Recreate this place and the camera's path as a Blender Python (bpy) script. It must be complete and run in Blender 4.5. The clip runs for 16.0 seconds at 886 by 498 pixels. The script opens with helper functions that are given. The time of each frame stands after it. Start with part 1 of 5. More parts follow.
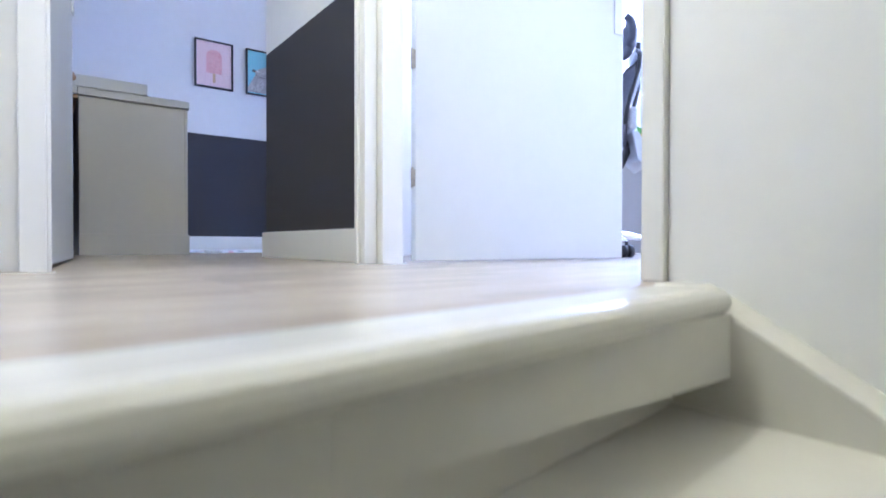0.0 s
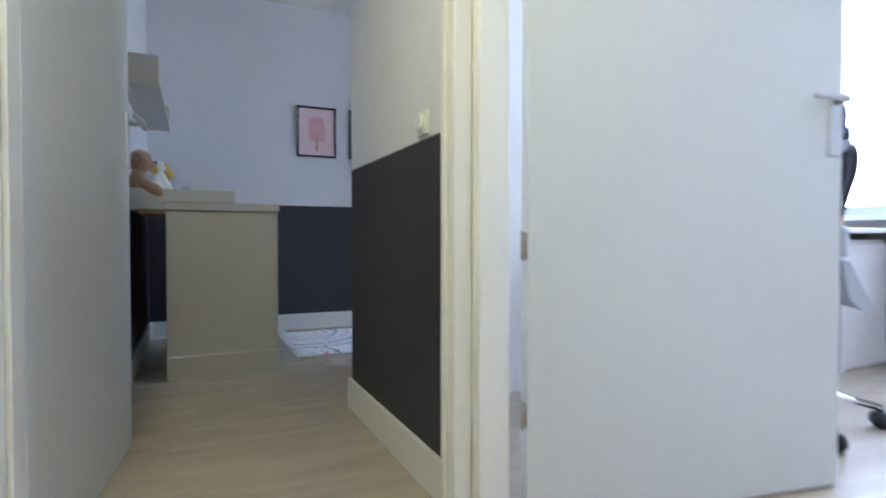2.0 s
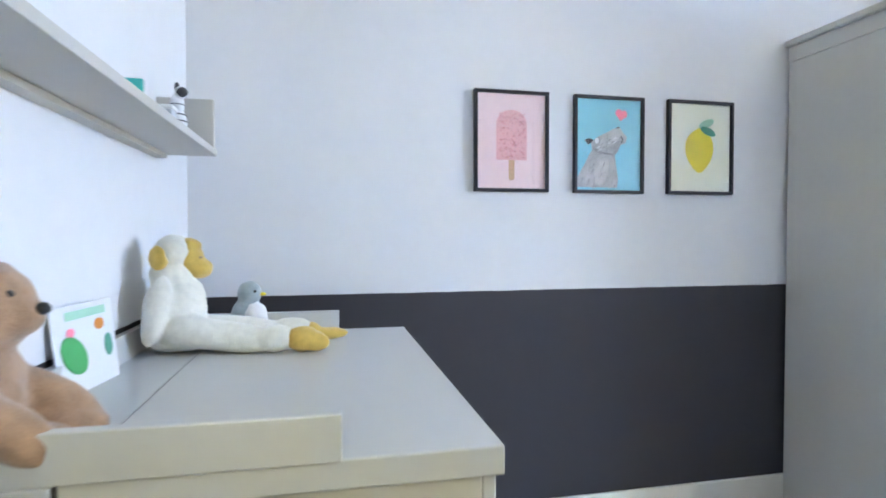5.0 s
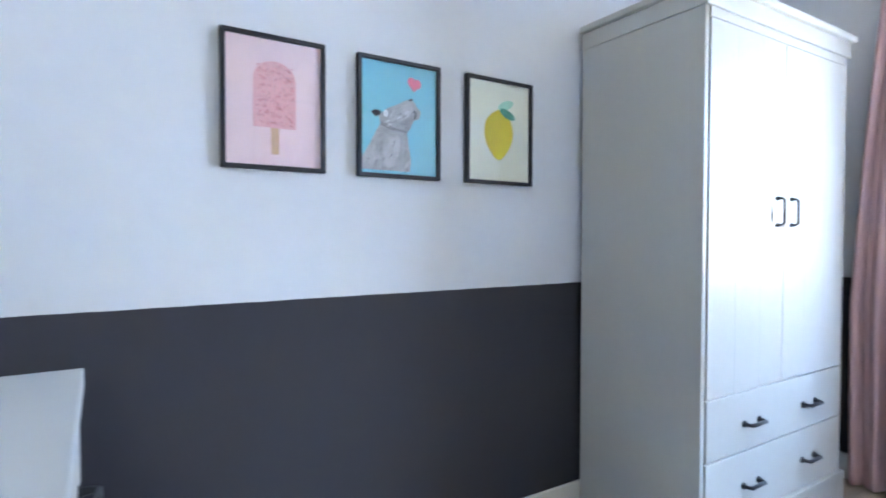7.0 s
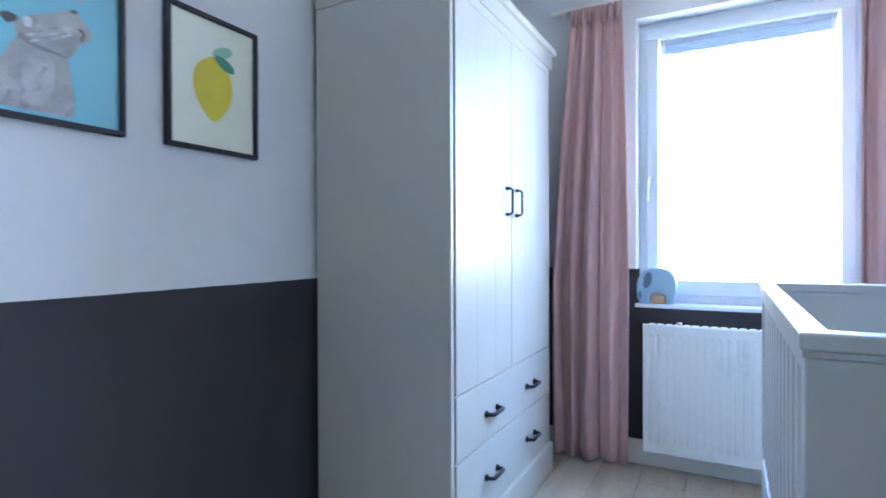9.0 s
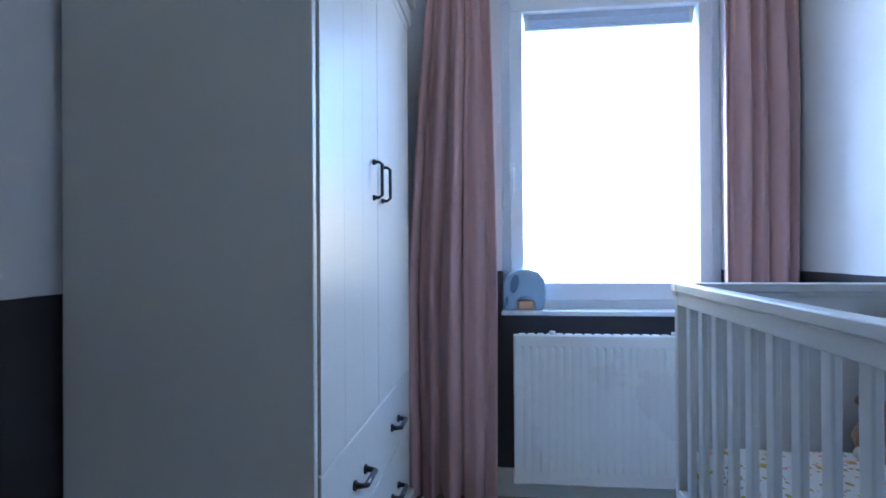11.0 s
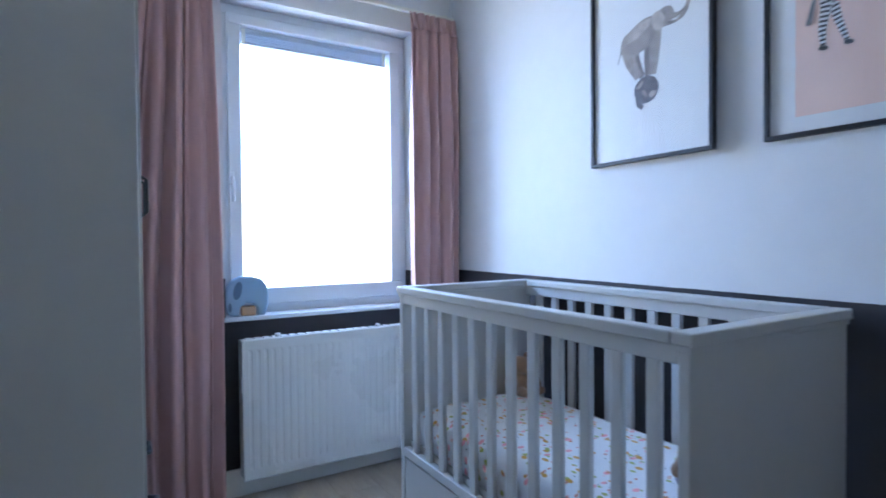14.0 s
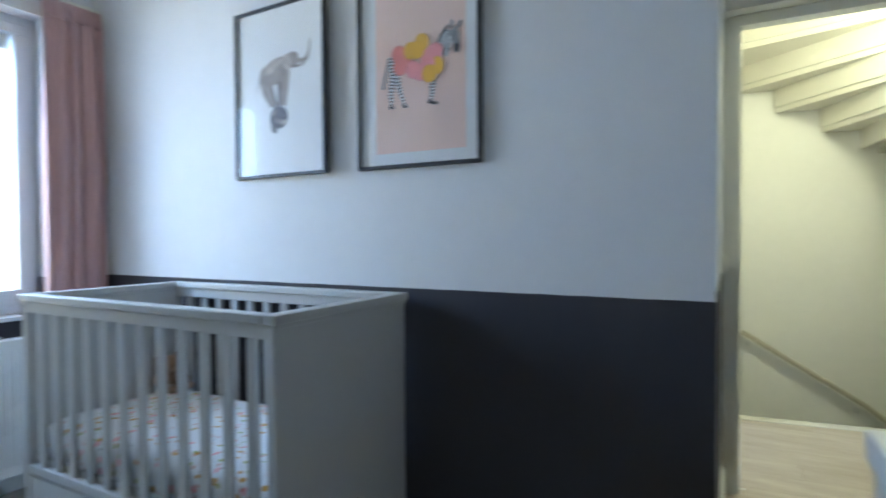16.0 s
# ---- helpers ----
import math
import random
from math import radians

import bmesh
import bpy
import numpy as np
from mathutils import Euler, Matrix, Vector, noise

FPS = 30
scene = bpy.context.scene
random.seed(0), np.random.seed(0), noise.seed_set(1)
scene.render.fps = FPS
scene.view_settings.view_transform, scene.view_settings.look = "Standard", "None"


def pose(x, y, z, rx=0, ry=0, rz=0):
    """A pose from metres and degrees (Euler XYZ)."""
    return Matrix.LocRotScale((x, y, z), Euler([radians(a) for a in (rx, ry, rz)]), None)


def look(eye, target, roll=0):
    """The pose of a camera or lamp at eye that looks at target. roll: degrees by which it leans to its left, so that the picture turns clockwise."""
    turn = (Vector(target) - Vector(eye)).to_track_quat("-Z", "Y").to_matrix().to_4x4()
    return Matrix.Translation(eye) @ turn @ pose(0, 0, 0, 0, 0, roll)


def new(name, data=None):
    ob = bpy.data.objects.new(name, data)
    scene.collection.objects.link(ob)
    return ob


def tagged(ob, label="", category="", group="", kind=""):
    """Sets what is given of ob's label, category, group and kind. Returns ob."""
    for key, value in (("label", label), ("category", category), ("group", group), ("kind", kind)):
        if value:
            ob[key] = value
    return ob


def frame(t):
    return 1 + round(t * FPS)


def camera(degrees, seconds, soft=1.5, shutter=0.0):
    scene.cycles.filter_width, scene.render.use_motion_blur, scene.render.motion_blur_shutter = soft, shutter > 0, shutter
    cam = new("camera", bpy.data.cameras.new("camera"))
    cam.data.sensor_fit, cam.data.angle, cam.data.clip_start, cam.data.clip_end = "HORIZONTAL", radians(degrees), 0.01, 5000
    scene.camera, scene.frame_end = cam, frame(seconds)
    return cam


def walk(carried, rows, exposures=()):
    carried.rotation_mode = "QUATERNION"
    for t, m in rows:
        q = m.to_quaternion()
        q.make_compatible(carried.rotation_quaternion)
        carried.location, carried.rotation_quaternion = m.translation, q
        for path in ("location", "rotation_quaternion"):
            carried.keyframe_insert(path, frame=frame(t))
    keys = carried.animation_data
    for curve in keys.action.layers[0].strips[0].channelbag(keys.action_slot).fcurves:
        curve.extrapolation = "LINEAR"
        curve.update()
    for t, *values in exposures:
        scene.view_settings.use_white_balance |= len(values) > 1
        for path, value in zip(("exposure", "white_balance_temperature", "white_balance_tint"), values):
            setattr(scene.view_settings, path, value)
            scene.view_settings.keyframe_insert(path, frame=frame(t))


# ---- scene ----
cam = camera(78.6, 16.0, soft=1.7, shutter=0.5)
PATH = [
    (0, (0.165, 0.477, 0.069), (1.369, 2.074, 0.047), 0.1),
    (0.5, (0.22, 0.564, 0.248), (1.419, 2.165, 0.223), 0.3),
    (1, (0.321, 0.64, 0.425), (1.425, 2.307, 0.391), 0.1),
    (1.5, (0.385, 0.743, 0.553), (1.363, 2.488, 0.514), 0.1),
    (2, (0.482, 0.921, 0.707), (1.315, 2.739, 0.668), -0.0),
    (2.5, (0.531, 1.182, 0.932), (1.093, 3.101, 0.889), 0.0),
    (3, (0.563, 1.656, 1.139), (0.95, 3.617, 1.091), 0.1),
    (3.2, (0.58, 1.879, 1.182), (0.954, 3.843, 1.134), 0.1),
    (5.3, (0.693, 3.309, 1.174), (1.14, 5.258, 1.124), -0.1),
    (5.5, (0.746, 3.361, 1.176), (1.231, 5.3, 1.122), -0.0),
    (6, (0.848, 3.46, 1.175), (1.498, 5.351, 1.112), 0.1),
    (6.5, (0.895, 3.524, 1.156), (1.732, 5.34, 1.102), 0.1),
    (7, (0.923, 3.601, 1.153), (1.991, 5.292, 1.106), 0.1),
    (7.5, (0.942, 3.696, 1.136), (2.237, 5.22, 1.102), 0.1),
    (8, (0.969, 3.777, 1.123), (2.474, 5.094, 1.092), 0.1),
    (8.5, (1.006, 3.829, 1.102), (2.666, 4.943, 1.081), -0.0),
    (9, (1.112, 3.891, 1.075), (2.879, 4.829, 1.065), -0.2),
    (9.2, (1.17, 3.931, 1.065), (2.968, 4.806, 1.064), -0.4),
    (11.5, (1.622, 4.414, 1.047), (3.622, 4.439, 1.038), -0.3),
    (12, (1.615, 4.558, 1.066), (3.603, 4.345, 1.038), -0.4),
    (12.5, (1.592, 4.658, 1.091), (3.521, 4.133, 1.057), -0.3),
    (13, (1.55, 4.675, 1.113), (3.398, 3.912, 1.074), -0.3),
    (13.5, (1.514, 4.697, 1.121), (3.293, 3.786, 1.082), -0.4),
    (14, (1.427, 4.696, 1.129), (3.142, 3.669, 1.089), -0.5),
    (14.5, (1.319, 4.731, 1.137), (2.952, 3.576, 1.1), -0.5),
    (15, (1.234, 4.766, 1.129), (2.734, 3.444, 1.087), -0.4),
    (15.5, (1.145, 4.774, 1.129), (2.443, 3.253, 1.09), -0.2),
    (16, (1.049, 4.781, 1.141), (1.985, 3.013, 1.098), -0.3),
]
walk(cam, [(t, look(eye, target, roll)) for t, eye, target, roll in PATH], [
    (0, 0.38, 4960, 34),
    (0.5, 0.06, 5020, 31),
    (1.0, -0.06, 5200, 26),
    (1.5, -0.34, 5400, 23),
    (2.0, -0.50, 5500, 24),
    (2.5, -0.28, 5480, 25),
    (3.2, 0.42, 5600, 22),
    (5.4, 0.88, 5850, 20),
    (6.0, 0.93, 5800, 20),
    (7.0, 0.78, 5550, 20),
    (8.0, 0.80, 5400, 21),
    (9.0, 0.42, 5150, 19),
    (11.4, -0.55, 4950, 20),
    (12.6, -0.52, 5080, 21),
    (14.5, -0.40, 5200, 20),
    (16, -0.46, 5550, 13),
])

# ---- world and lights ----
world = bpy.data.worlds.new("sky")
scene.world = world
world.use_nodes = True
wn = world.node_tree
sky = wn.nodes.new("ShaderNodeTexSky")
sky.sky_type = "NISHITA"
sky.sun_disc = False
sky.sun_elevation, sky.sun_rotation = radians(42), radians(200)
wn.links.new(sky.outputs[0], wn.nodes["Background"].inputs[0])
wn.nodes["Background"].inputs[1].default_value = 0.12


def area_lamp(name, m, sx, sy, watts, color):
    d = bpy.data.lights.new(name, "AREA")
    d.shape, d.size, d.size_y, d.energy, d.color = "RECTANGLE", sx, sy, watts, color
    ob = new(name, d)
    ob.matrix_world = m
    return ob


# daylight outside the nursery window: cool sky above the horizon, warm light off the sunlit ground below it
area_lamp("daylight_nursery_sky", look((4.95, 3.84, 2.55), (0, 3.84, 2.55)), 2.2, 2.1, 345, (0.47, 0.71, 1.0))
area_lamp("daylight_nursery_ground", look((4.95, 3.84, 0.45), (0, 3.84, 0.45)), 2.2, 2.1, 165, (1.0, 0.90, 0.54))
# daylight in the office window
area_lamp("daylight_office_window", look((4.24, 2.0, 1.5), (0, 2.0, 1.3)), 2.2, 1.5, 78, (0.78, 0.89, 1.0))
# warm fill lamp added at the top of the stairwell; its source is unseen
area_lamp("stairwell_fill", look((0.55, 0.9, 4.85), (0.55, 1.0, 0)), 1.0, 1.2, 20, (1.0, 0.96, 0.46))
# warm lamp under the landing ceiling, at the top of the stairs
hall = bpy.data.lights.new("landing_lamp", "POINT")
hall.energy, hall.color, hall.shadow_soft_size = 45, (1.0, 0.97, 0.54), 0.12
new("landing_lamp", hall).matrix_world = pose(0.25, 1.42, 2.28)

# ---- materials ----


def mat(name, color, rough=0.5, vary=0.06, scale=6.0, bump=0.0, bscale=250.0, metal=0.0, coat=0.0, sheen=0.0, stretch=None, per_object=0.0, trans=0.0):
    m = bpy.data.materials.new(name)
    m.use_nodes = True
    t = m.node_tree
    b = t.nodes["Principled BSDF"]
    b.inputs["Roughness"].default_value, b.inputs["Metallic"].default_value = rough, metal
    b.inputs["Coat Weight"].default_value, b.inputs["Sheen Weight"].default_value = coat, sheen
    b.inputs["Transmission Weight"].default_value = trans
    b.inputs["Base Color"].default_value = (*color, 1)
    co = t.nodes.new("ShaderNodeTexCoord")
    src = co.outputs["Object"]
    if per_object:
        ri, va = t.nodes.new("ShaderNodeObjectInfo"), t.nodes.new("ShaderNodeVectorMath")
        va.operation = "MULTIPLY_ADD"
        va.inputs[1].default_value = (31.0, 17.0, 5.0)
        t.links.new(ri.outputs["Random"], va.inputs[0])
        t.links.new(src, va.inputs[2])
        src = va.outputs[0]
    if stretch:
        mp = t.nodes.new("ShaderNodeMapping")
        mp.inputs["Scale"].default_value = stretch
        t.links.new(src, mp.inputs[0])
        src = mp.outputs[0]
    if vary:
        n1, n2 = t.nodes.new("ShaderNodeTexNoise"), t.nodes.new("ShaderNodeTexNoise")
        n1.inputs["Scale"].default_value, n2.inputs["Scale"].default_value = scale, scale * 9
        n1.inputs["Detail"].default_value = n2.inputs["Detail"].default_value = 4
        t.links.new(src, n1.inputs["Vector"])
        t.links.new(src, n2.inputs["Vector"])
        add = t.nodes.new("ShaderNodeMath")
        add.operation = "MULTIPLY_ADD"
        add.inputs[1].default_value = 0.6
        t.links.new(n2.outputs[0], add.inputs[0])
        t.links.new(n1.outputs[0], add.inputs[2])
        mr = t.nodes.new("ShaderNodeMapRange")
        mr.inputs[1].default_value, mr.inputs[2].default_value = 0.5, 1.1
        mr.inputs[3].default_value, mr.inputs[4].default_value = 1 - vary, 1 + vary
        t.links.new(add.outputs[0], mr.inputs[0])
        value = mr.outputs[0]
        if per_object:
            oi = t.nodes.new("ShaderNodeObjectInfo")
            pr = t.nodes.new("ShaderNodeMapRange")
            pr.inputs[3].default_value, pr.inputs[4].default_value = 1 - per_object, 1 + per_object
            t.links.new(oi.outputs["Random"], pr.inputs[0])
            mu = t.nodes.new("ShaderNodeMath")
            mu.operation = "MULTIPLY"
            t.links.new(value, mu.inputs[0])
            t.links.new(pr.outputs[0], mu.inputs[1])
            value = mu.outputs[0]
        hs = t.nodes.new("ShaderNodeHueSaturation")
        hs.inputs["Color"].default_value = (*color, 1)
        t.links.new(value, hs.inputs["Value"])
        t.links.new(hs.outputs[0], b.inputs["Base Color"])
        rr = t.nodes.new("ShaderNodeMapRange")
        rr.inputs[3].default_value, rr.inputs[4].default_value = max(0.02, rough - 0.06), min(1, rough + 0.06)
        t.links.new(n1.outputs[0], rr.inputs[0])
        t.links.new(rr.outputs[0], b.inputs["Roughness"])
    if bump:
        nb = t.nodes.new("ShaderNodeTexNoise")
        nb.inputs["Scale"].default_value, nb.inputs["Detail"].default_value = bscale, 3
        t.links.new(src, nb.inputs["Vector"])
        bp = t.nodes.new("ShaderNodeBump")
        bp.inputs["Strength"].default_value, bp.inputs["Distance"].default_value = bump, 0.002
        t.links.new(nb.outputs[0], bp.inputs["Height"])
        t.links.new(bp.outputs[0], b.inputs["Normal"])
    return m


def two_tone(name, low, high, level):
    """Plastered wall painted dark up to a straight line, light above it."""
    m = mat(name, high, 0.75, 0.03, 2.0, 0.25, 180.0)
    t = m.node_tree
    b = t.nodes["Principled BSDF"]
    hs = [n for n in t.nodes if n.type == "HUE_SAT"][0]
    geo, sep = t.nodes.new("ShaderNodeNewGeometry"), t.nodes.new("ShaderNodeSeparateXYZ")
    t.links.new(geo.outputs["Position"], sep.inputs[0])
    wob = t.nodes.new("ShaderNodeTexNoise")
    wob.inputs["Scale"].default_value = 14.0
    t.links.new(geo.outputs["Position"], wob.inputs["Vector"])
    ad = t.nodes.new("ShaderNodeMath")
    ad.operation = "MULTIPLY_ADD"
    ad.inputs[1].default_value = 0.004
    t.links.new(wob.outputs[0], ad.inputs[0])
    t.links.new(sep.outputs[2], ad.inputs[2])
    gt = t.nodes.new("ShaderNodeMath")
    gt.operation = "GREATER_THAN"
    gt.inputs[1].default_value = level
    t.links.new(ad.outputs[0], gt.inputs[0])
    mx = t.nodes.new("ShaderNodeMix")
    mx.data_type = "RGBA"
    mx.inputs[6].default_value, mx.inputs[7].default_value = (*low, 1), (*high, 1)
    t.links.new(gt.outputs[0], mx.inputs[0])
    t.links.new(mx.outputs[2], hs.inputs["Color"])
    return m


WALL = two_tone("nursery_wall_paint", (0.036, 0.0335, 0.041), (0.74, 0.745, 0.76), 0.963)
PASSAGE = two_tone("passage_wall_paint", (0.036, 0.0335, 0.041), (0.74, 0.745, 0.76), 0.992)
PLASTER = mat("white_plaster", (0.83, 0.82, 0.78), 0.75, 0.03, 2.0, 0.25, 180.0)
TAUPE = mat("taupe_wall_paint", (0.42, 0.36, 0.34), 0.75, 0.03, 2.0, 0.25, 180.0)
CEIL = mat("white_ceiling", (0.8, 0.8, 0.79), 0.85, 0.02, 2.0, 0.35, 120.0)
PAINT = mat("white_woodwork_paint", (0.81, 0.80, 0.74), 0.32, 0.02, 3.0, 0.08, 60.0)
DOORP = mat("white_door_paint", (0.64, 0.655, 0.65), 0.4, 0.02, 3.0, 0.06, 90.0)
STAIR = mat("cream_stair_paint", (0.70, 0.675, 0.595), 0.25, 0.03, 3.0, 0.1, 60.0)
PVC = mat("white_window_frame", (0.76, 0.8, 0.84), 0.3, 0.02, 3.0)
FLOOR = mat("greige_laminate", (0.48, 0.41, 0.325), 0.24, 0.13, 3.0, 0.08, 90.0, stretch=(1.0, 5.5, 1.0), per_object=0.035)
GAP = mat("plank_joint", (0.33, 0.275, 0.215), 0.7, 0.1)
GREY = mat("light_grey_furniture", (0.505, 0.485, 0.445), 0.42, 0.025, 3.0, 0.05, 120.0)
CRIB = mat("pale_grey_crib_paint", (0.53, 0.525, 0.505), 0.4, 0.025, 3.0, 0.05, 120.0)
WARD = mat("pale_grey_wardrobe_paint", (0.525, 0.51, 0.46), 0.36, 0.025, 3.0, 0.06, 120.0)
TOPG = mat("grey_tabletop", (0.52, 0.52, 0.51), 0.33, 0.02, 3.0)
BLACK = mat("black_metal", (0.012, 0.012, 0.014), 0.4, 0.1, 20.0)
FRAMEB = mat("black_picture_frame", (0.014, 0.014, 0.02), 0.45, 0.15, 20.0)
STEEL = mat("brushed_steel", (0.6, 0.6, 0.6), 0.3, 0.05, 20.0, metal=1.0)
CHROME = mat("chrome", (0.8, 0.8, 0.82), 0.12, 0.0, metal=1.0)
RAD = mat("white_radiator_enamel", (0.8, 0.81, 0.8), 0.28, 0.02, 3.0)
CURTAIN = mat("dusty_pink_cotton", (0.58, 0.365, 0.35), 0.85, 0.03, 30.0, 0.25, 900.0, sheen=0.3)
BLIND = mat("pale_blue_blind", (0.60, 0.65, 0.72), 0.5, 0.05)
GLASS = mat("clear_glass", (1, 1, 1), 0.0, 0.0, trans=1.0)
PICGLASS = bpy.data.materials.new("picture_glass")
PICGLASS.use_nodes = True
pg = PICGLASS.node_tree
pg.nodes.remove(pg.nodes["Principled BSDF"])
pg_clear, pg_gloss, pg_mix, pg_fres = [pg.nodes.new("ShaderNode" + k) for k in ("BsdfTransparent", "BsdfGlossy", "MixShader", "LayerWeight")]
pg_gloss.inputs["Roughness"].default_value = 0.03
pg_pow, pg_add = pg.nodes.new("ShaderNodeMath"), pg.nodes.new("ShaderNodeMath")
pg_pow.operation, pg_add.operation = "POWER", "MULTIPLY_ADD"
pg_pow.inputs[1].default_value = 5.0
pg_add.inputs[1].default_value, pg_add.inputs[2].default_value = 0.8, 0.035
pg.links.new(pg_fres.outputs["Facing"], pg_pow.inputs[0])
pg.links.new(pg_pow.outputs[0], pg_add.inputs[0])
pg.links.new(pg_add.outputs[0], pg_mix.inputs[0])
pg.links.new(pg_clear.outputs[0], pg_mix.inputs[1])
pg.links.new(pg_gloss.outputs[0], pg_mix.inputs[2])
pg.links.new(pg_mix.outputs[0], pg.nodes["Material Output"].inputs[0])
WHITEP = mat("white_plastic", (0.82, 0.81, 0.74), 0.35, 0.02)
BLUE = mat("light_blue_lacquer", (0.36, 0.52, 0.68), 0.4, 0.03)
DBLUE = mat("slate_blue_lacquer", (0.12, 0.2, 0.32), 0.4, 0.03)
WOOD = mat("oiled_pine", (0.42, 0.27, 0.15), 0.5, 0.2, 6.0, 0.1, 80.0, stretch=(1, 6, 6))
RAILM = mat("varnished_rail", (0.46, 0.42, 0.33), 0.35, 0.1, 12.0)
PLUSHW = mat("cream_plush", (0.76, 0.74, 0.66), 0.95, 0.10, 60.0, 1.0, 300.0, sheen=0.6)
PLUSHY = mat("mustard_plush", (0.62, 0.42, 0.09), 0.95, 0.14, 60.0, 1.0, 300.0, sheen=0.4)
PLUSHB = mat("brown_plush", (0.36, 0.22, 0.13), 0.95, 0.22, 50.0, 1.0, 260.0, sheen=0.4)
PLUSHD = mat("dark_brown_plush", (0.26, 0.15, 0.085), 0.95, 0.22, 50.0, 1.0, 260.0, sheen=0.4)
PLUSHG = mat("grey_blue_plush", (0.36, 0.43, 0.47), 0.95, 0.12, 60.0, 0.8, 300.0, sheen=0.4)
PLUSHL = mat("lavender_plush", (0.36, 0.34, 0.46), 0.95, 0.12, 60.0, 0.8, 300.0, sheen=0.4)
WHITE = mat("white_cloth", (0.8, 0.8, 0.82), 0.9, 0.06, 40.0, 0.6, 500.0)
PINK = mat("pink_print", (0.87, 0.66, 0.67), 0.6, 0.03, 30.0)
ROSE = mat("rose_print", (0.82, 0.45, 0.46), 0.6, 0.08, 80.0)
RED = mat("red_print", (0.85, 0.22, 0.30), 0.6, 0.05, 60.0)
TAN = mat("tan_print", (0.66, 0.42, 0.25), 0.6, 0.05, 40.0)
SKYB = mat("turquoise_print", (0.22, 0.58, 0.70), 0.6, 0.04, 12.0)
GREYP = mat("fur_grey_print", (0.40, 0.395, 0.40), 0.6, 0.35, 18.0)
PAPER = mat("white_print", (0.78, 0.79, 0.8), 0.6, 0.02, 20.0)
CREAMP = mat("pale_green_print", (0.88, 0.89, 0.74), 0.6, 0.03, 10.0)
LEMON = mat("lemon_print", (0.80, 0.66, 0.03), 0.6, 0.06, 30.0)
LEAFP = mat("leaf_green_print", (0.42, 0.70, 0.52), 0.6, 0.06, 30.0)
LEAFD = mat("dark_leaf_print", (0.10, 0.36, 0.24), 0.6, 0.06, 30.0)
PEACH = mat("peach_print", (0.82, 0.60, 0.52), 0.6, 0.04, 10.0)
DARKP = mat("charcoal_print", (0.06, 0.06, 0.07), 0.6, 0.3, 60.0)
YELP = mat("yellow_print", (0.80, 0.46, 0.05), 0.6, 0.05, 40.0)
ORANGE = mat("orange_print", (0.80, 0.30, 0.06), 0.6, 0.05, 40.0)
GREEN = mat("green_print", (0.08, 0.40, 0.12), 0.6, 0.08, 40.0)
TEAL = mat("teal_plastic", (0.05, 0.48, 0.44), 0.5, 0.05)
GOLD = mat("gold_pot", (0.58, 0.40, 0.14), 0.35, 0.08, 20.0, metal=0.7)
LEAF = mat("plant_leaf", (0.10, 0.28, 0.05), 0.5, 0.2, 30.0)
MESHF = mat("dark_mesh_fabric", (0.085, 0.09, 0.115), 0.8, 0.2, 200.0, 0.6, 900.0)
WHITEDESK = mat("white_desk_laminate", (0.74, 0.73, 0.72), 0.35, 0.02)
GREYPL = mat("pale_grey_plastic", (0.55, 0.58, 0.62), 0.35, 0.03)

# ---- mesh helpers ----


def bx(bm, x0, y0, z0, x1, y1, z1, bev=0.0):
    """A box into bm; its edges rounded off by bev."""
    vs = [bm.verts.new((x, y, z)) for z in (z0, z1) for y in (y0, y1) for x in (x0, x1)]
    q = ((0, 2, 3, 1), (4, 5, 7, 6), (0, 1, 5, 4), (2, 6, 7, 3), (0, 4, 6, 2), (1, 3, 7, 5))
    fs = [bm.faces.new([vs[i] for i in f]) for f in q]
    if bev:
        es = list({e for f in fs for e in f.edges})
        bmesh.ops.bevel(bm, geom=es, offset=bev, segments=2, profile=0.5, affect="EDGES")
    return bm


def box(x0, y0, z0, x1, y1, z1, bev=0.0):
    return bx(bmesh.new(), x0, y0, z0, x1, y1, z1, bev)


def blob(bm, c, r, rot=None, seg=18, fuzz=0.0):
    """An ellipsoid into bm: centre, radii, turn in degrees."""
    out = bmesh.ops.create_uvsphere(bm, u_segments=seg, v_segments=seg * 2 // 3, radius=1.0)["verts"]
    e = Euler([radians(a) for a in (rot or (0, 0, 0))]).to_matrix()
    for v in out:
        k = 1 + fuzz * noise.noise(v.co * 3.1 + Vector(c) * 7)
        v.co = e @ Vector((v.co.x * r[0] * k, v.co.y * r[1] * k, v.co.z * r[2] * k)) + Vector(c)
    return bm


def tube(bm, pts, radii, seg=10, cap=True):
    """A round bar along pts; radii: one number or one for each point."""
    pts = [Vector(p) for p in pts]
    if not isinstance(radii, (list, tuple)):
        radii = [radii] * len(pts)
    rings, side = [], None
    for i, p in enumerate(pts):
        d = (pts[min(i + 1, len(pts) - 1)] - pts[max(i - 1, 0)]).normalized()
        if side is None:
            side = d.orthogonal().normalized()
        side = (side - d * side.dot(d)).normalized()
        up = d.cross(side)
        rings.append([bm.verts.new(p + (side * math.cos(a) + up * math.sin(a)) * radii[i]) for a in (2 * math.pi * k / seg for k in range(seg))])
    for a, b in zip(rings, rings[1:]):
        for k in range(seg):
            bm.faces.new((a[k], a[(k + 1) % seg], b[(k + 1) % seg], b[k]))
    if cap:
        bm.faces.new(rings[0][::-1])
        bm.faces.new(rings[-1])
    return bm


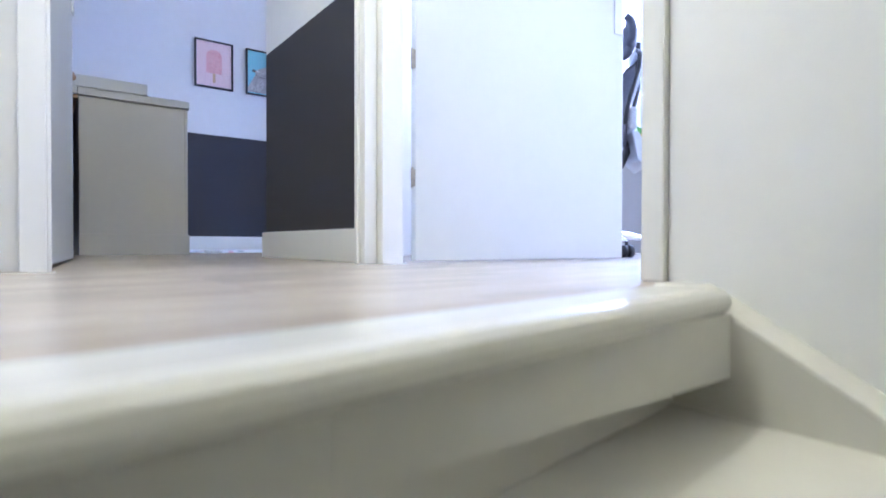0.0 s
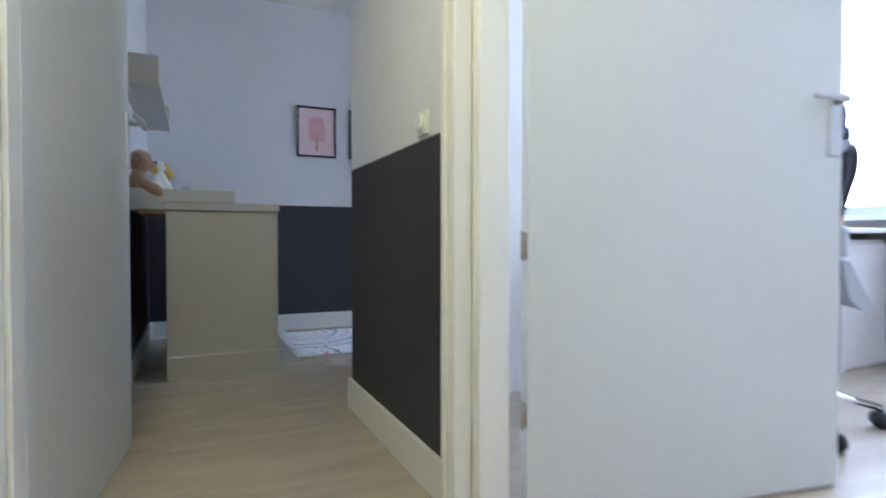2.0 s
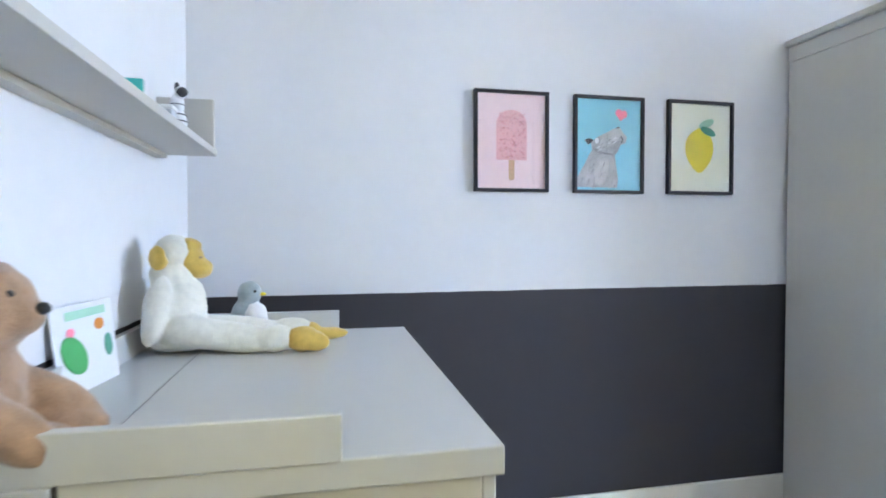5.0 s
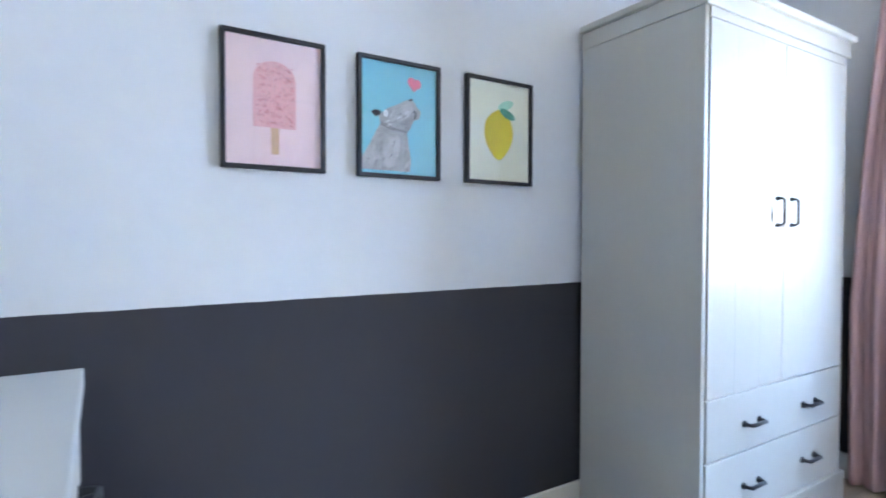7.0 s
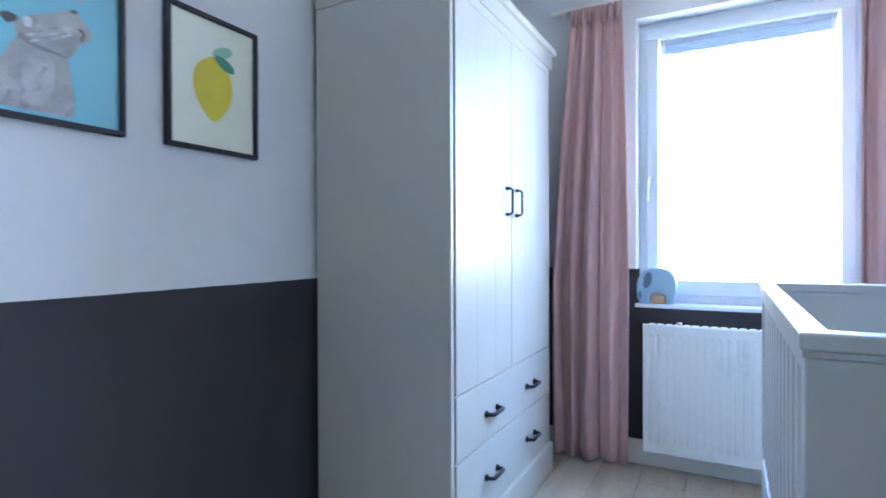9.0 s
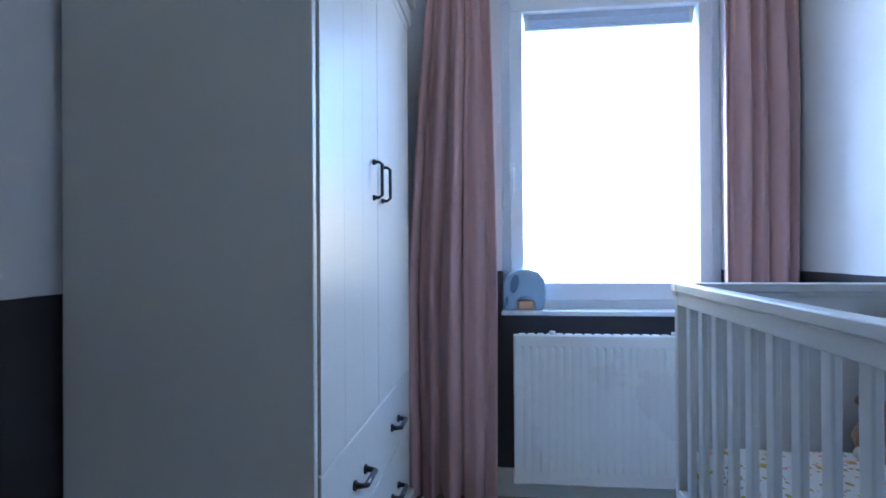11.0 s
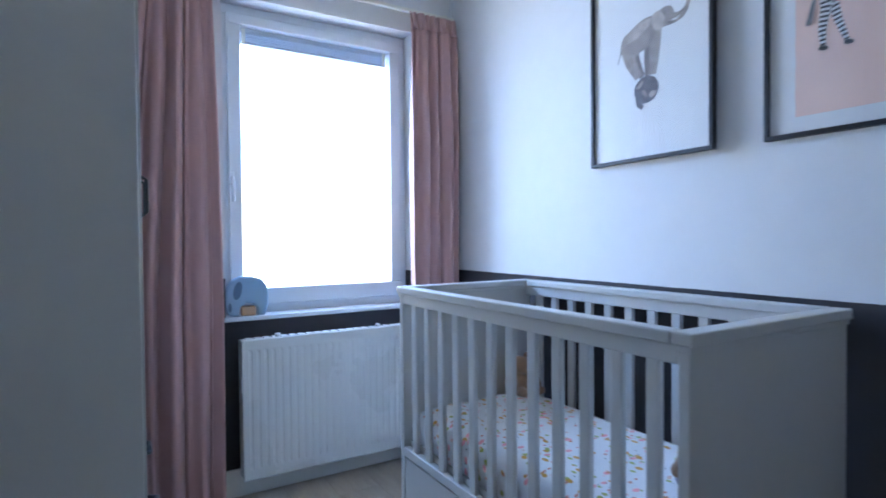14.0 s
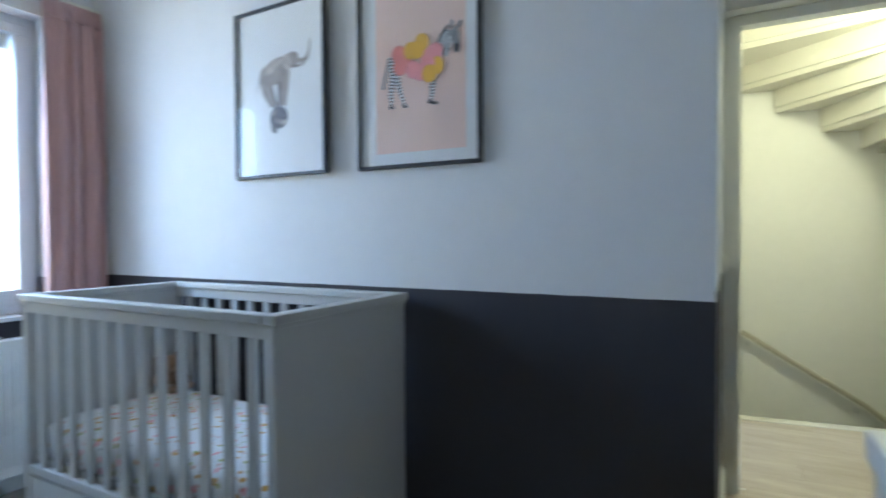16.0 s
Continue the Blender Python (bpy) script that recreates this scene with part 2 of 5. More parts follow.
def prism(bm, outline, axis, a, b):
    """An outline of (u, v) pulled along an axis from a to b. x: (y, z), y: (x, z), z: (x, y)."""
    def at(u, v, w):
        return {"x": (w, u, v), "y": (u, w, v), "z": (u, v, w)}[axis]
    lo, hi = [bm.verts.new(at(u, v, a)) for u, v in outline], [bm.verts.new(at(u, v, b)) for u, v in outline]
    n = len(outline)
    bm.faces.new(lo[::-1])
    bm.faces.new(hi)
    for i in range(n):
        bm.faces.new((lo[i], lo[(i + 1) % n], hi[(i + 1) % n], hi[i]))
    bmesh.ops.recalc_face_normals(bm, faces=bm.faces[:])
    return bm


def oval(cx, cy, rx, ry, n=28, turn=0.0):
    c, s = math.cos(radians(turn)), math.sin(radians(turn))
    out = []
    for k in range(n):
        a = 2 * math.pi * k / n
        u, v = rx * math.cos(a), ry * math.sin(a)
        out.append((cx + u * c - v * s, cy + u * s + v * c))
    return out


def part(name, bm, material, parent=None, label="", smooth=False):
    bmesh.ops.recalc_face_normals(bm, faces=bm.faces[:])
    me = bpy.data.meshes.new(name)
    bm.to_mesh(me)
    bm.free()
    me.materials.append(material)
    if smooth:
        me.polygons.foreach_set("use_smooth", [True] * len(me.polygons))
    ob = new(name, me)
    if parent:
        ob.parent = parent
        ob.matrix_parent_inverse = Matrix.Identity(4) if parent.parent else parent.matrix_basis.inverted()
    if label:
        ob["label"] = label
    return ob


def thing(name, x, y, z, label, category, group=""):
    ob = new(name)
    ob.empty_display_size = 0.1
    ob.matrix_basis = pose(x, y, z)
    return tagged(ob, label, category, group)


def structure(name, bm, material, label, category):
    return tagged(part(name, bm, material), label, category, kind="structure")

# ---- the plan: nursery, its short passage, landing with stairwell, office ----
XW, XP, XE = 0.185, 1.078, 3.93      # nursery west wall, passage wall, window wall
YD, YS, YA, H = 2.03, 3.138, 5.222, 2.50  # door wall, crib wall, picture wall, ceiling
XO = 4.20                            # outside of the facade
WY0, WY1, WZ0, WZ1 = 3.372, 4.302, 0.788, 2.195  # nursery window opening

structure("wall_north", box(XW - 0.1, YA, -0.1, XO, YA + 0.1, H + 0.1), WALL, "plastered wall, white above a dark charcoal lower half", "wall")
structure("wall_west", box(XW - 0.1, YD + 0.15, -0.1, XW, YA, H + 0.1), WALL, "plastered wall, white above a dark charcoal lower half", "wall")
structure("wall_south", box(XP + 0.003, YS - 0.06, -0.1, XO, YS, H + 0.1), WALL, "plastered wall, white above a dark charcoal lower half", "wall")
structure("wall_passage", box(XP, 2.10, -0.1, XP + 0.05, YS - 0.003, H + 0.1), PASSAGE, "short passage wall beside the nursery door, charcoal below", "wall")
bm = bmesh.new()
bx(bm, XE, YS, -0.1, XO, WY0, H + 0.1)
bx(bm, XE, WY1, -0.1, XO, YA, H + 0.1)
bx(bm, XE, WY0, -0.1, XO, WY1, WZ0)
bx(bm, XE, WY0, WZ1, XO, WY1, H + 0.1)
structure("wall_east", bm, WALL, "window wall, white above a dark charcoal lower half", "wall")
structure("ceiling", box(XW - 0.1, YD, H, XO, YA + 0.1, H + 0.12), CEIL, "white plastered nursery ceiling", "ceiling")

# door wall and landing
bm = bmesh.new()
bx(bm, 0.0, YD + 0.02, 2.09, 1.17, YD + 0.15, H + 0.1)
bx(bm, 0.0, YD + 0.02, -0.1, 0.135, YD + 0.15, 2.09)
structure("wall_door", bm, PLASTER, "white plastered wall above the nursery door", "wall")
structure("wall_landing_west", box(0.0, 0.80, -0.1, 0.1, YD + 0.02, 5.0), PLASTER, "white plastered landing wall", "wall")
bm = bmesh.new()
bx(bm, 1.075, -0.1, -2.9, 1.17, 1.01, 5.0)
bx(bm, 1.075, 1.01, 2.09, 1.17, 2.05, 5.0)
structure("wall_landing_east", bm, PLASTER, "white plastered wall beside the stairs and office door", "wall")
structure("wall_stair_south", box(-2.2, -0.1, -2.9, 1.17, 0.0, 5.0), PLASTER, "cream plastered stairwell wall", "wall")
structure("wall_stair_north", box(-2.2, 0.80, -2.9, 0.0, 0.90, 5.0), PLASTER, "cream plastered stairwell wall", "wall")
structure("wall_stair_west", box(-2.3, -0.1, -2.9, -2.2, 0.90, 5.0), PLASTER, "cream plastered stairwell wall", "wall")
structure("wall_under_landing", box(0.0, 0.98, -2.9, 1.075, 1.08, -0.1), PLASTER, "plastered wall below the landing", "wall")
structure("wall_attic", box(-2.3, 2.1, 2.6, 1.17, 2.2, 5.0), PLASTER, "plastered attic wall", "wall")
structure("ceiling_landing", box(0.0, 0.95, H, 1.075, YD + 0.02, H + 0.12), CEIL, "white landing ceiling", "ceiling")
structure("ceiling_attic", box(-2.3, -0.1, 5.0, 1.17, 2.2, 5.1), CEIL, "white attic ceiling", "ceiling")
structure("floor_hall", box(-2.3, -0.1, -3.0, 1.17, 1.08, -2.9), STAIR, "hall floor at the foot of the stairs", "floor")

# office
bm = bmesh.new()
bx(bm, 4.05, -0.1, -0.1, XO, 0.9, H + 0.1)
bx(bm, 4.05, 0.9, -0.1, XO, YS - 0.1, 0.83)
bx(bm, 4.05, 0.9, 2.25, XO, YS - 0.1, H + 0.1)
structure("wall_office_east", bm, TAUPE, "taupe painted wall below the office window", "wall")
structure("wall_office_north", box(XP + 0.1, YS - 0.1, -0.1, XO, YS - 0.06, H + 0.1), PLASTER, "white plastered office wall", "wall")
structure("wall_office_west", box(XP + 0.05, 2.06, -0.1, XP + 0.1, YS - 0.06, H + 0.1), PLASTER, "white plastered office wall", "wall")
structure("wall_office_south", box(1.17, -0.1, -0.1, XO, 0.0, H + 0.1), PLASTER, "white office wall", "wall")
structure("ceiling_office", box(1.17, -0.1, H + 0.004, XO, YD, H + 0.12), CEIL, "white office ceiling", "ceiling")

# sub-floor, with the laminate planks lying on it
structure("sub_floor", box(0.0, 0.97, -0.13, XO, YA + 0.1, -0.012), GAP, "dark sub-floor under the laminate", "floor")
structure("sub_floor_office", box(1.17, -0.1, -0.13, XO, 0.97, -0.012), GAP, "dark sub-floor under the laminate", "floor")


def baseboard(name, x0, y0, x1, y1, h=0.12, m=PAINT):
    b = box(x0, y0, 0.0, x1, y1, h, 0.003)
    structure(name, b, m, "white painted baseboard", "baseboard")


baseboard("baseboard_north", XW, YA - 0.016, XE, YA)
baseboard("baseboard_west", XW, 2.66, XW + 0.016, YA - 0.016)
baseboard("baseboard_south", XP, YS, XE, YS + 0.016)
baseboard("baseboard_passage", XP - 0.016, 2.105, XP, YS + 0.016)
baseboard("baseboard_east", XE - 0.016, YS + 0.016, XE, YA - 0.016)
baseboard("baseboard_office", 4.034, 0.0, 4.05, YS - 0.1)

# ---- doors ----
HINGE = mat("dull_hinge_steel", (0.34, 0.31, 0.27), 0.55, 0.15, 60.0, metal=0.6)


def lever(name, parent, m):
    """Lever handle on a tall plate, on the face of a door that looks to -y in its own axes; m puts it in place."""
    pl = box(-0.021, -0.008, -0.095, 0.021, 0.0, 0.085, 0.002)
    pl.transform(m)
    p = part("handle_plate", pl, STEEL, parent, "brushed steel handle plate")
    lv = bmesh.new()
    tube(lv, [(0, -0.006, 0.055), (0, -0.035, 0.055), (-0.006, -0.05, 0.055), (-0.03, -0.054, 0.055), (-0.12, -0.052, 0.055)], [0.009, 0.009, 0.0095, 0.0095, 0.008], 12)
    lv.transform(m)
    part("lever", lv, STEEL, p, "brushed steel lever", True)


def door_frame(name, jambs, label):
    f = thing(name, jambs[0][0], jambs[0][1], 0, label, "door frame")
    f["kind"] = "structure"
    for n, b in zip(("jamb", "jamb", "head", "stop", "stop"), jambs):
        part(n, box(*b, 0.003), PAINT, f)
    return f


nf = door_frame("door_frame_nursery", [
    (0.135, YD, 0.0, 0.187, 2.178, 2.09), (1.018, YD, 0.0, 1.064, 2.10, 2.09), (0.187, YD, 2.045, 1.018, 2.10, 2.09),
    (0.187, YD + 0.03, 0.0, 0.197, YD + 0.05, 2.045), (1.006, YD + 0.03, 0.0, 1.018, YD + 0.05, 2.045)],
    "white painted door frame of the nursery door")
part("strike_plate", box(1.0155, 2.072, 0.93, 1.0185, 2.094, 1.13), STEEL, nf, "dull steel strike plate")
of = door_frame("door_frame_office", [
    (1.066, 1.998, 0.0, 1.146, 2.06, 2.09), (1.060, 1.012, 0.0, 1.178, 1.057, 2.09), (1.060, 1.057, 2.045, 1.178, 2.03, 2.09),
    (1.10, 1.05, 0.0, 1.145, 1.062, 2.045)],
    "white painted door frame of the office door")


def door(name, hinge, far, label, inner, knuckle=0.0):
    """A slab door from its hinge edge to its free edge; inner: the side of its thickness; knuckle: the face that its hinges stand on."""
    hx, hy = hinge
    a = math.degrees(math.atan2(far[1] - hy, far[0] - hx))
    w = math.hypot(far[0] - hx, far[1] - hy)
    m = pose(hx, hy, 0, 0, 0, a)
    d = thing(name, hx, hy, 0.008, label, "door")
    b = box(0, 0 if inner > 0 else -0.04, 0.008, w, 0.04 if inner > 0 else 0, 2.03, 0.003)
    b.transform(m)
    part("door_leaf", b, DOORP, d)
    y0 = 0 if inner > 0 else -0.04
    lever("handle", d, m @ pose(w - 0.034, y0, 1.03))
    lever("handle", d, m @ pose(w - 0.034, y0 + 0.04, 1.03) @ Matrix.Diagonal((1, -1, 1, 1)))
    for z in (0.29, 0.69, 1.80):
        hb = bmesh.new()
        tube(hb, [(-0.012, 0.004, z - 0.034), (-0.012, 0.004, z + 0.034)], 0.0045, 10)
        bx(hb, -0.012, 0.003, z - 0.030, 0.001, 0.0055, z + 0.030)
        hb.transform(m @ pose(0, knuckle, 0))
        part("hinge", hb, HINGE, d, "steel butt hinge", True)
    return d


door("nursery_door", (0.188, 2.180), (0.284, 3.006), "white painted slab door standing open into the nursery", 1, 0.04)
door("office_door", (1.192, 1.992), (2.135, 1.840), "white painted slab door standing open into the office", 1)

# white sealant smeared on the laminate at the feet of the jambs
for nm, jx, jy, a in (("sealant_strip", 1.022, 2.038, 35), ("sealant_strip", 1.112, 1.990, 4), ("sealant_strip", 0.165, 2.020, -30)):
    b = prism(bmesh.new(), oval(0, 0, 0.044, 0.009, 18), "z", 0.0, 0.002)
    b.transform(pose(jx, jy, 0, 0, 0, a))
    structure(nm, b, PAINT, "white sealant at the foot of the door frame", "trim")

# light switch on the passage wall
sw = thing("light_switch", XP, 2.37, 0.985, "cream plastic light switch above the charcoal paint", "switch")
part("cover_plate", box(XP - 0.012, 2.310, 0.997, XP, 2.382, 1.067, 0.004), WHITEP, sw)
kb = bmesh.new()
tube(kb, [(XP - 0.010, 2.346, 1.032), (XP - 0.019, 2.346, 1.032), (XP - 0.021, 2.346, 1.032)], [0.026, 0.025, 0.022], 24)
part("dial", kb, WHITEP, sw, "round cream dial", True)

# ---- stairs: winders round a pivot, the same flight above and below ----
PVX, PVY = 0.10, 0.78
ANGLES = (98.0, 79.0, 62.0, 46.0, 30.0, 15.0, 0.0)
SIDE = 0.785


def reach(a):
    """From the pivot along a bearing (from -y towards +x) to the stairwell's walls."""
    dx, dy = math.sin(radians(a)), -math.cos(radians(a))
    ts = []
    if dx > 1e-6:
        ts.append((1.075 - PVX) / dx)
    if dy < -1e-6:
        ts.append((0.0 - PVY) / dy)
    t = min(ts)
    return (PVX + dx * t, PVY + dy * t)


def stairs(name, top, label, last, angles, rise):
    s = thing(name, PVX, PVY, top - rise, label, "stairs")
    s["kind"] = "structure"
    z = top
    for i in range(len(angles)):
        a0 = angles[i]
        p = reach(a0)
        d = Vector((p[0] - PVX, p[1] - PVY, 0)).normalized()
        n = Vector((d.y, -d.x, 0))
        # riser under the nosing of the step above
        rb = bmesh.new()
        q0, q1 = Vector((PVX, PVY, 0)) - n * 0.045, Vector((p[0], p[1], 0)) - n * 0.045
        q2, q3 = q1 - n * 0.018, q0 - n * 0.018
        prism(rb, [(q.x, q.y) for q in (q0, q1, q2, q3)], "z", z - rise, z - 0.038)
        part("riser", rb, STAIR, s)
        z -= rise
        if i + 1 < len(angles):
            a1 = angles[i + 1]
            r = reach(a1)
            pts = [(PVX, PVY), p]
            if a0 > math.degrees(math.atan2(1.075 - PVX, PVY)) > a1:
                pts.append((1.075, 0.0))
            pts.append(r)
            back = [(PVX - n.x * 0.05, PVY - n.y * 0.05), (p[0] - n.x * 0.05, p[1] - n.y * 0.05)]
            outline = [back[0], (min(back[1][0], 1.074), max(back[1][1], 0.001))] + pts[2:] + [(PVX, PVY)]
            tb = prism(bmesh.new(), outline, "z", z - 0.038, z)
            part("tread", tb, STAIR, s)
    # straight run to the west
    for k in range(last):
        x1 = PVX - 0.235 * k + 0.03
        part("tread", box(x1 - 0.275, 0.0, z - 0.038, x1, SIDE, z, 0.006), STAIR, s)
        part("riser", box(x1 - 0.26, 0.0, z - rise, x1 - 0.242, SIDE, z - 0.038), STAIR, s)
        z -= rise
    return s


stairs("stairs_down", 0.0, "cream painted winding stairs down from the landing", 8, ANGLES, 0.19)
stairs("stairs_up", 2.78, "cream painted winding stairs to the attic, seen from below", 4, (98.0, 74.0, 50.5, 38.0, 22.0, 5.0), 0.172)

# landing edge: rounded cream nosing across the top of the stairs
p = reach(ANGLES[0])
d = Vector((p[0] - PVX, p[1] - PVY, 0)).normalized()
n = Vector((d.y, -d.x, 0))
for nm, zt in (("landing_nosing", 0.0), ("attic_nosing", 2.78)):
    nb = bmesh.new()
    prof = [(0.06, -0.012), (0.06, 0.002), (-0.02, 0.003), (-0.034, 0.0), (-0.043, -0.008), (-0.046, -0.018), (-0.043, -0.028), (-0.034, -0.036), (-0.02, -0.038), (0.06, -0.038)]
    rings = []
    for e in (Vector((PVX - 0.1, PVY, 0)) - d * 0.0, Vector((0.985, p[1] - 0.012, 0))):
        rings.append([nb.verts.new((e - n * (u + 0.0) + Vector((0, 0, zt + v)))) for u, v in prof])
    for k in range(len(prof)):
        nb.faces.new((rings[0][k], rings[0][(k + 1) % len(prof)], rings[1][(k + 1) % len(prof)], rings[1][k]))
    nb.faces.new(rings[0])
    nb.faces.new(rings[1][::-1])
    structure(nm, nb, STAIR, "glossy cream rounded stair nosing", "nosing")
structure("attic_floor", box(0.0, 0.99, 2.64, 1.075, 2.1, 2.78), STAIR, "attic floor edge", "floor")
structure("landing_slab", box(0.0, 0.86, -0.13, 1.075, 0.985, -0.036), STAIR, "cream landing edge", "floor")

# wall string down the east and south walls
sb = bmesh.new()
prism(sb, [(0.99, 0.003), (0.93, 0.002), (0.88, -0.025), (0.73, -0.112), (0.0, -0.55), (0.0, -1.1), (0.99, -0.45)], "x", 0.988, 1.075)
bmesh.ops.bevel(sb, geom=sb.edges[:], offset=0.006, segments=2, profile=0.5, affect="EDGES")
structure("stair_string_east", sb, STAIR, "cream painted stair string along the wall", "stair string")
sb = bmesh.new()
prism(sb, [(1.045, -0.62), (0.1, -1.05), (-1.7, -2.45), (-1.7, -2.9), (-0.9, -2.6), (0.1, -1.75), (1.045, -1.0)], "y", 0.0, 0.03)
structure("stair_string_south", sb, STAIR, "cream painted stair string along the wall", "stair string")

hr = thing("handrail", 0.7, 0.05, 0.2, "slim wooden handrail on the stairwell wall", "handrail")
rail = bmesh.new()
tube(rail, [(1.05, 0.06, 0.42), (0.95, 0.06, 0.40), (0.6, 0.06, 0.187), (0.2, 0.06, -0.055), (-0.6, 0.06, -0.68), (-1.7, 0.06, -1.55)], 0.02, 12)
part("rail", rail, RAILM, hr, "", True)
for x, z in ((0.92, 0.36), (0.25, -0.055), (-0.9, -0.92)):
    br = bmesh.new()
    tube(br, [(x, 0.0, z - 0.06), (x, 0.05, z - 0.06), (x, 0.06, z - 0.018)], 0.006, 8)
    part("bracket", br, STEEL, hr, "steel bracket", True)

# ---- nursery: window, blind, curtains, radiator ----
wd = thing("window_1", 4.05, WY0, WZ0, "white window with a clear pane against bright sky", "window")
wd["kind"] = "structure"
fr = bmesh.new()
F0 = 4.03
for b in ((WY0, WZ0, WY1, WZ0 + 0.045), (WY0, WZ1 - 0.045, WY1, WZ1), (WY0, WZ0 + 0.045, WY0 + 0.04, WZ1 - 0.045), (WY1 - 0.04, WZ0 + 0.045, WY1, WZ1 - 0.045)):
    bx(fr, F0, b[0], b[1], F0 + 0.10, b[2], b[3], 0.004)
wfr = part("window_frame", fr, PVC, wd)
sa = bmesh.new()
S0, G0, G1, GZ0, GZ1 = 4.012, 3.464, 4.209, 0.905, 2.105
ss = ((WY0 + 0.036, WZ0 + 0.04, WY1 - 0.036, GZ0), (WY0 + 0.036, GZ1, WY1 - 0.036, WZ1 - 0.04), (WY0 + 0.036, GZ0, G0, GZ1), (G1, GZ0, WY1 - 0.036, GZ1))
for b in ss:
    bx(sa, S0, b[0], b[1], S0 + 0.08, b[2], b[3], 0.005)
sash = part("sash", sa, PVC, wd)
pn = part("pane", box(4.082, G0 - 0.01, GZ0 - 0.01, 4.090, G1 + 0.01, GZ1 + 0.01), GLASS, sash)
pn.visible_shadow = False
hb = bmesh.new()
bx(hb, 3.998, 4.244, 1.375, S0, 4.269, 1.435, 0.004)
tube(hb, [(3.995, 4.256, 1.405), (3.975, 4.256, 1.405), (3.970, 4.256, 1.39), (3.970, 4.256, 1.30)], [0.008, 0.008, 0.009, 0.008], 10)
part("window_handle", hb, PVC, sash, "white window handle", True)
part("window_sill", box(3.922, WY0 - 0.006, 0.770, 4.03, WY1 + 0.006, 0.7905, 0.004), PVC, wd)

vb = thing("venetian_blind", 4.05, G0, 2.035, "raised pale blue-grey blind stacked at the top of the window", "blind")
part("head_rail", box(4.045, G0 + 0.006, 2.081, 4.075, G1 - 0.006, 2.104, 0.002), BLIND, vb)
for i in range(5):
    z = 2.046 + i * 0.0074
    part("slat", box(4.044 + 0.002 * (i % 2), G0 + 0.008, z, 4.073, G1 - 0.008, z + 0.0040), BLIND, vb)
part("bottom_rail", box(4.047, G0 + 0.008, 2.031, 4.073, G1 - 0.008, 2.0435, 0.003), BLIND, vb)
for y in (G0 + 0.02, G1 - 0.02):
    part("end_clip", box(4.040, y - 0.008, 2.027, 4.046, y + 0.008, 2.10), WHITEP, vb)


def curtain(name, y0, y1, y0t, y1t, folds, seed, label):
    """Pinch-pleated curtain from the heading at the top down to the floor."""
    rnd = random.Random(seed)
    ph = [rnd.uniform(-0.5, 0.5) for _ in range(folds + 1)]
    am = [rnd.uniform(0.4, 1.5) for _ in range(folds + 1)]
    zt, zb, rows, cols = 2.272, 0.012, 44, folds * 20
    b = bmesh.new()
    grid = []
    for r in range(rows + 1):
        f = r / rows
        z = zt + (zb - zt) * f
        row = []
        for c in range(cols + 1):
            u = c / cols
            k = min(folds - 1, int(u * folds))
            g = u * folds - k
            amp = am[k] * (1 - g) + am[k + 1] * g
            head = max(0.0, 1 - f / 0.045)
            w = min(1.0, 0.35 + f * 2.2)
            spread = min(1.0, f * 1.6)
            ya, yb = y0t + (y0 - y0t) * spread, y1t + (y1 - y1t) * spread
            drift = 0.012 * math.sin(2.2 * f + 5 * ph[k]) * w
            a = 2 * math.pi * (u * folds) + ph[k] * (1 - g) + ph[k + 1] * g + 0.35 * math.sin(3 * f + k)
            x = 3.862 - 0.036 * w * amp * math.cos(a) - 0.013 * math.cos(2 * a + 1 + 4 * ph[k]) * (0.4 + 0.6 * math.sin(2.4 * f + 3 * ph[k]) ** 2) - 0.004 * math.cos(3 * a + 2 * f)
            x = x * (1 - head) + (3.868 - 0.012 * math.cos(a * 2)) * head
            row.append(b.verts.new((x, ya + (yb - ya) * u + 0.012 * w * math.sin(a) + drift, z)))
        grid.append(row)
    for r in range(rows):
        for c in range(cols):
            b.faces.new((grid[r][c], grid[r][c + 1], grid[r + 1][c + 1], grid[r + 1][c]))
    t = thing(name, 3.87, (y0 + y1) / 2, 0.0, label, "curtain", "nursery curtains")
    cl = part("cloth", b, CURTAIN, t, "", True)
    so = cl.modifiers.new("thickness", "SOLIDIFY")
    so.thickness = 0.003
    hd = bmesh.new()
    for k in range(7):
        yy = y0t + (y1t - y0t) * (k + 0.5) / 7
        tube(hd, [(3.850, yy, 2.262), (3.846, yy, 2.225), (3.842, yy, 2.185)], [0.011, 0.008, 0.013], 8)
    part("pinch_pleat", hd, CURTAIN, t, "stitched pinch pleats", True)


curtain("curtain", 4.320, 4.69, 4.36, 4.60, 4, 3, "dusty pink pleated curtain drawn beside the wardrobe")
curtain("curtain", 3.160, 3.425, 3.160, 3.42, 4, 8, "dusty pink pleated curtain drawn into the corner")
cr = thing("curtain_rail", 3.88, 3.9, 2.27, "slim white curtain rail above the window", "curtain rail")
part("rail", box(3.874, 3.15, 2.274, 3.892, 4.72, 2.292, 0.003), WHITEP, cr)
for y in (3.2, 3.84, 4.66):
    part("bracket", box(3.880, y - 0.01, 2.280, 3.931, y + 0.01, 2.300, 0.002), WHITEP, cr)

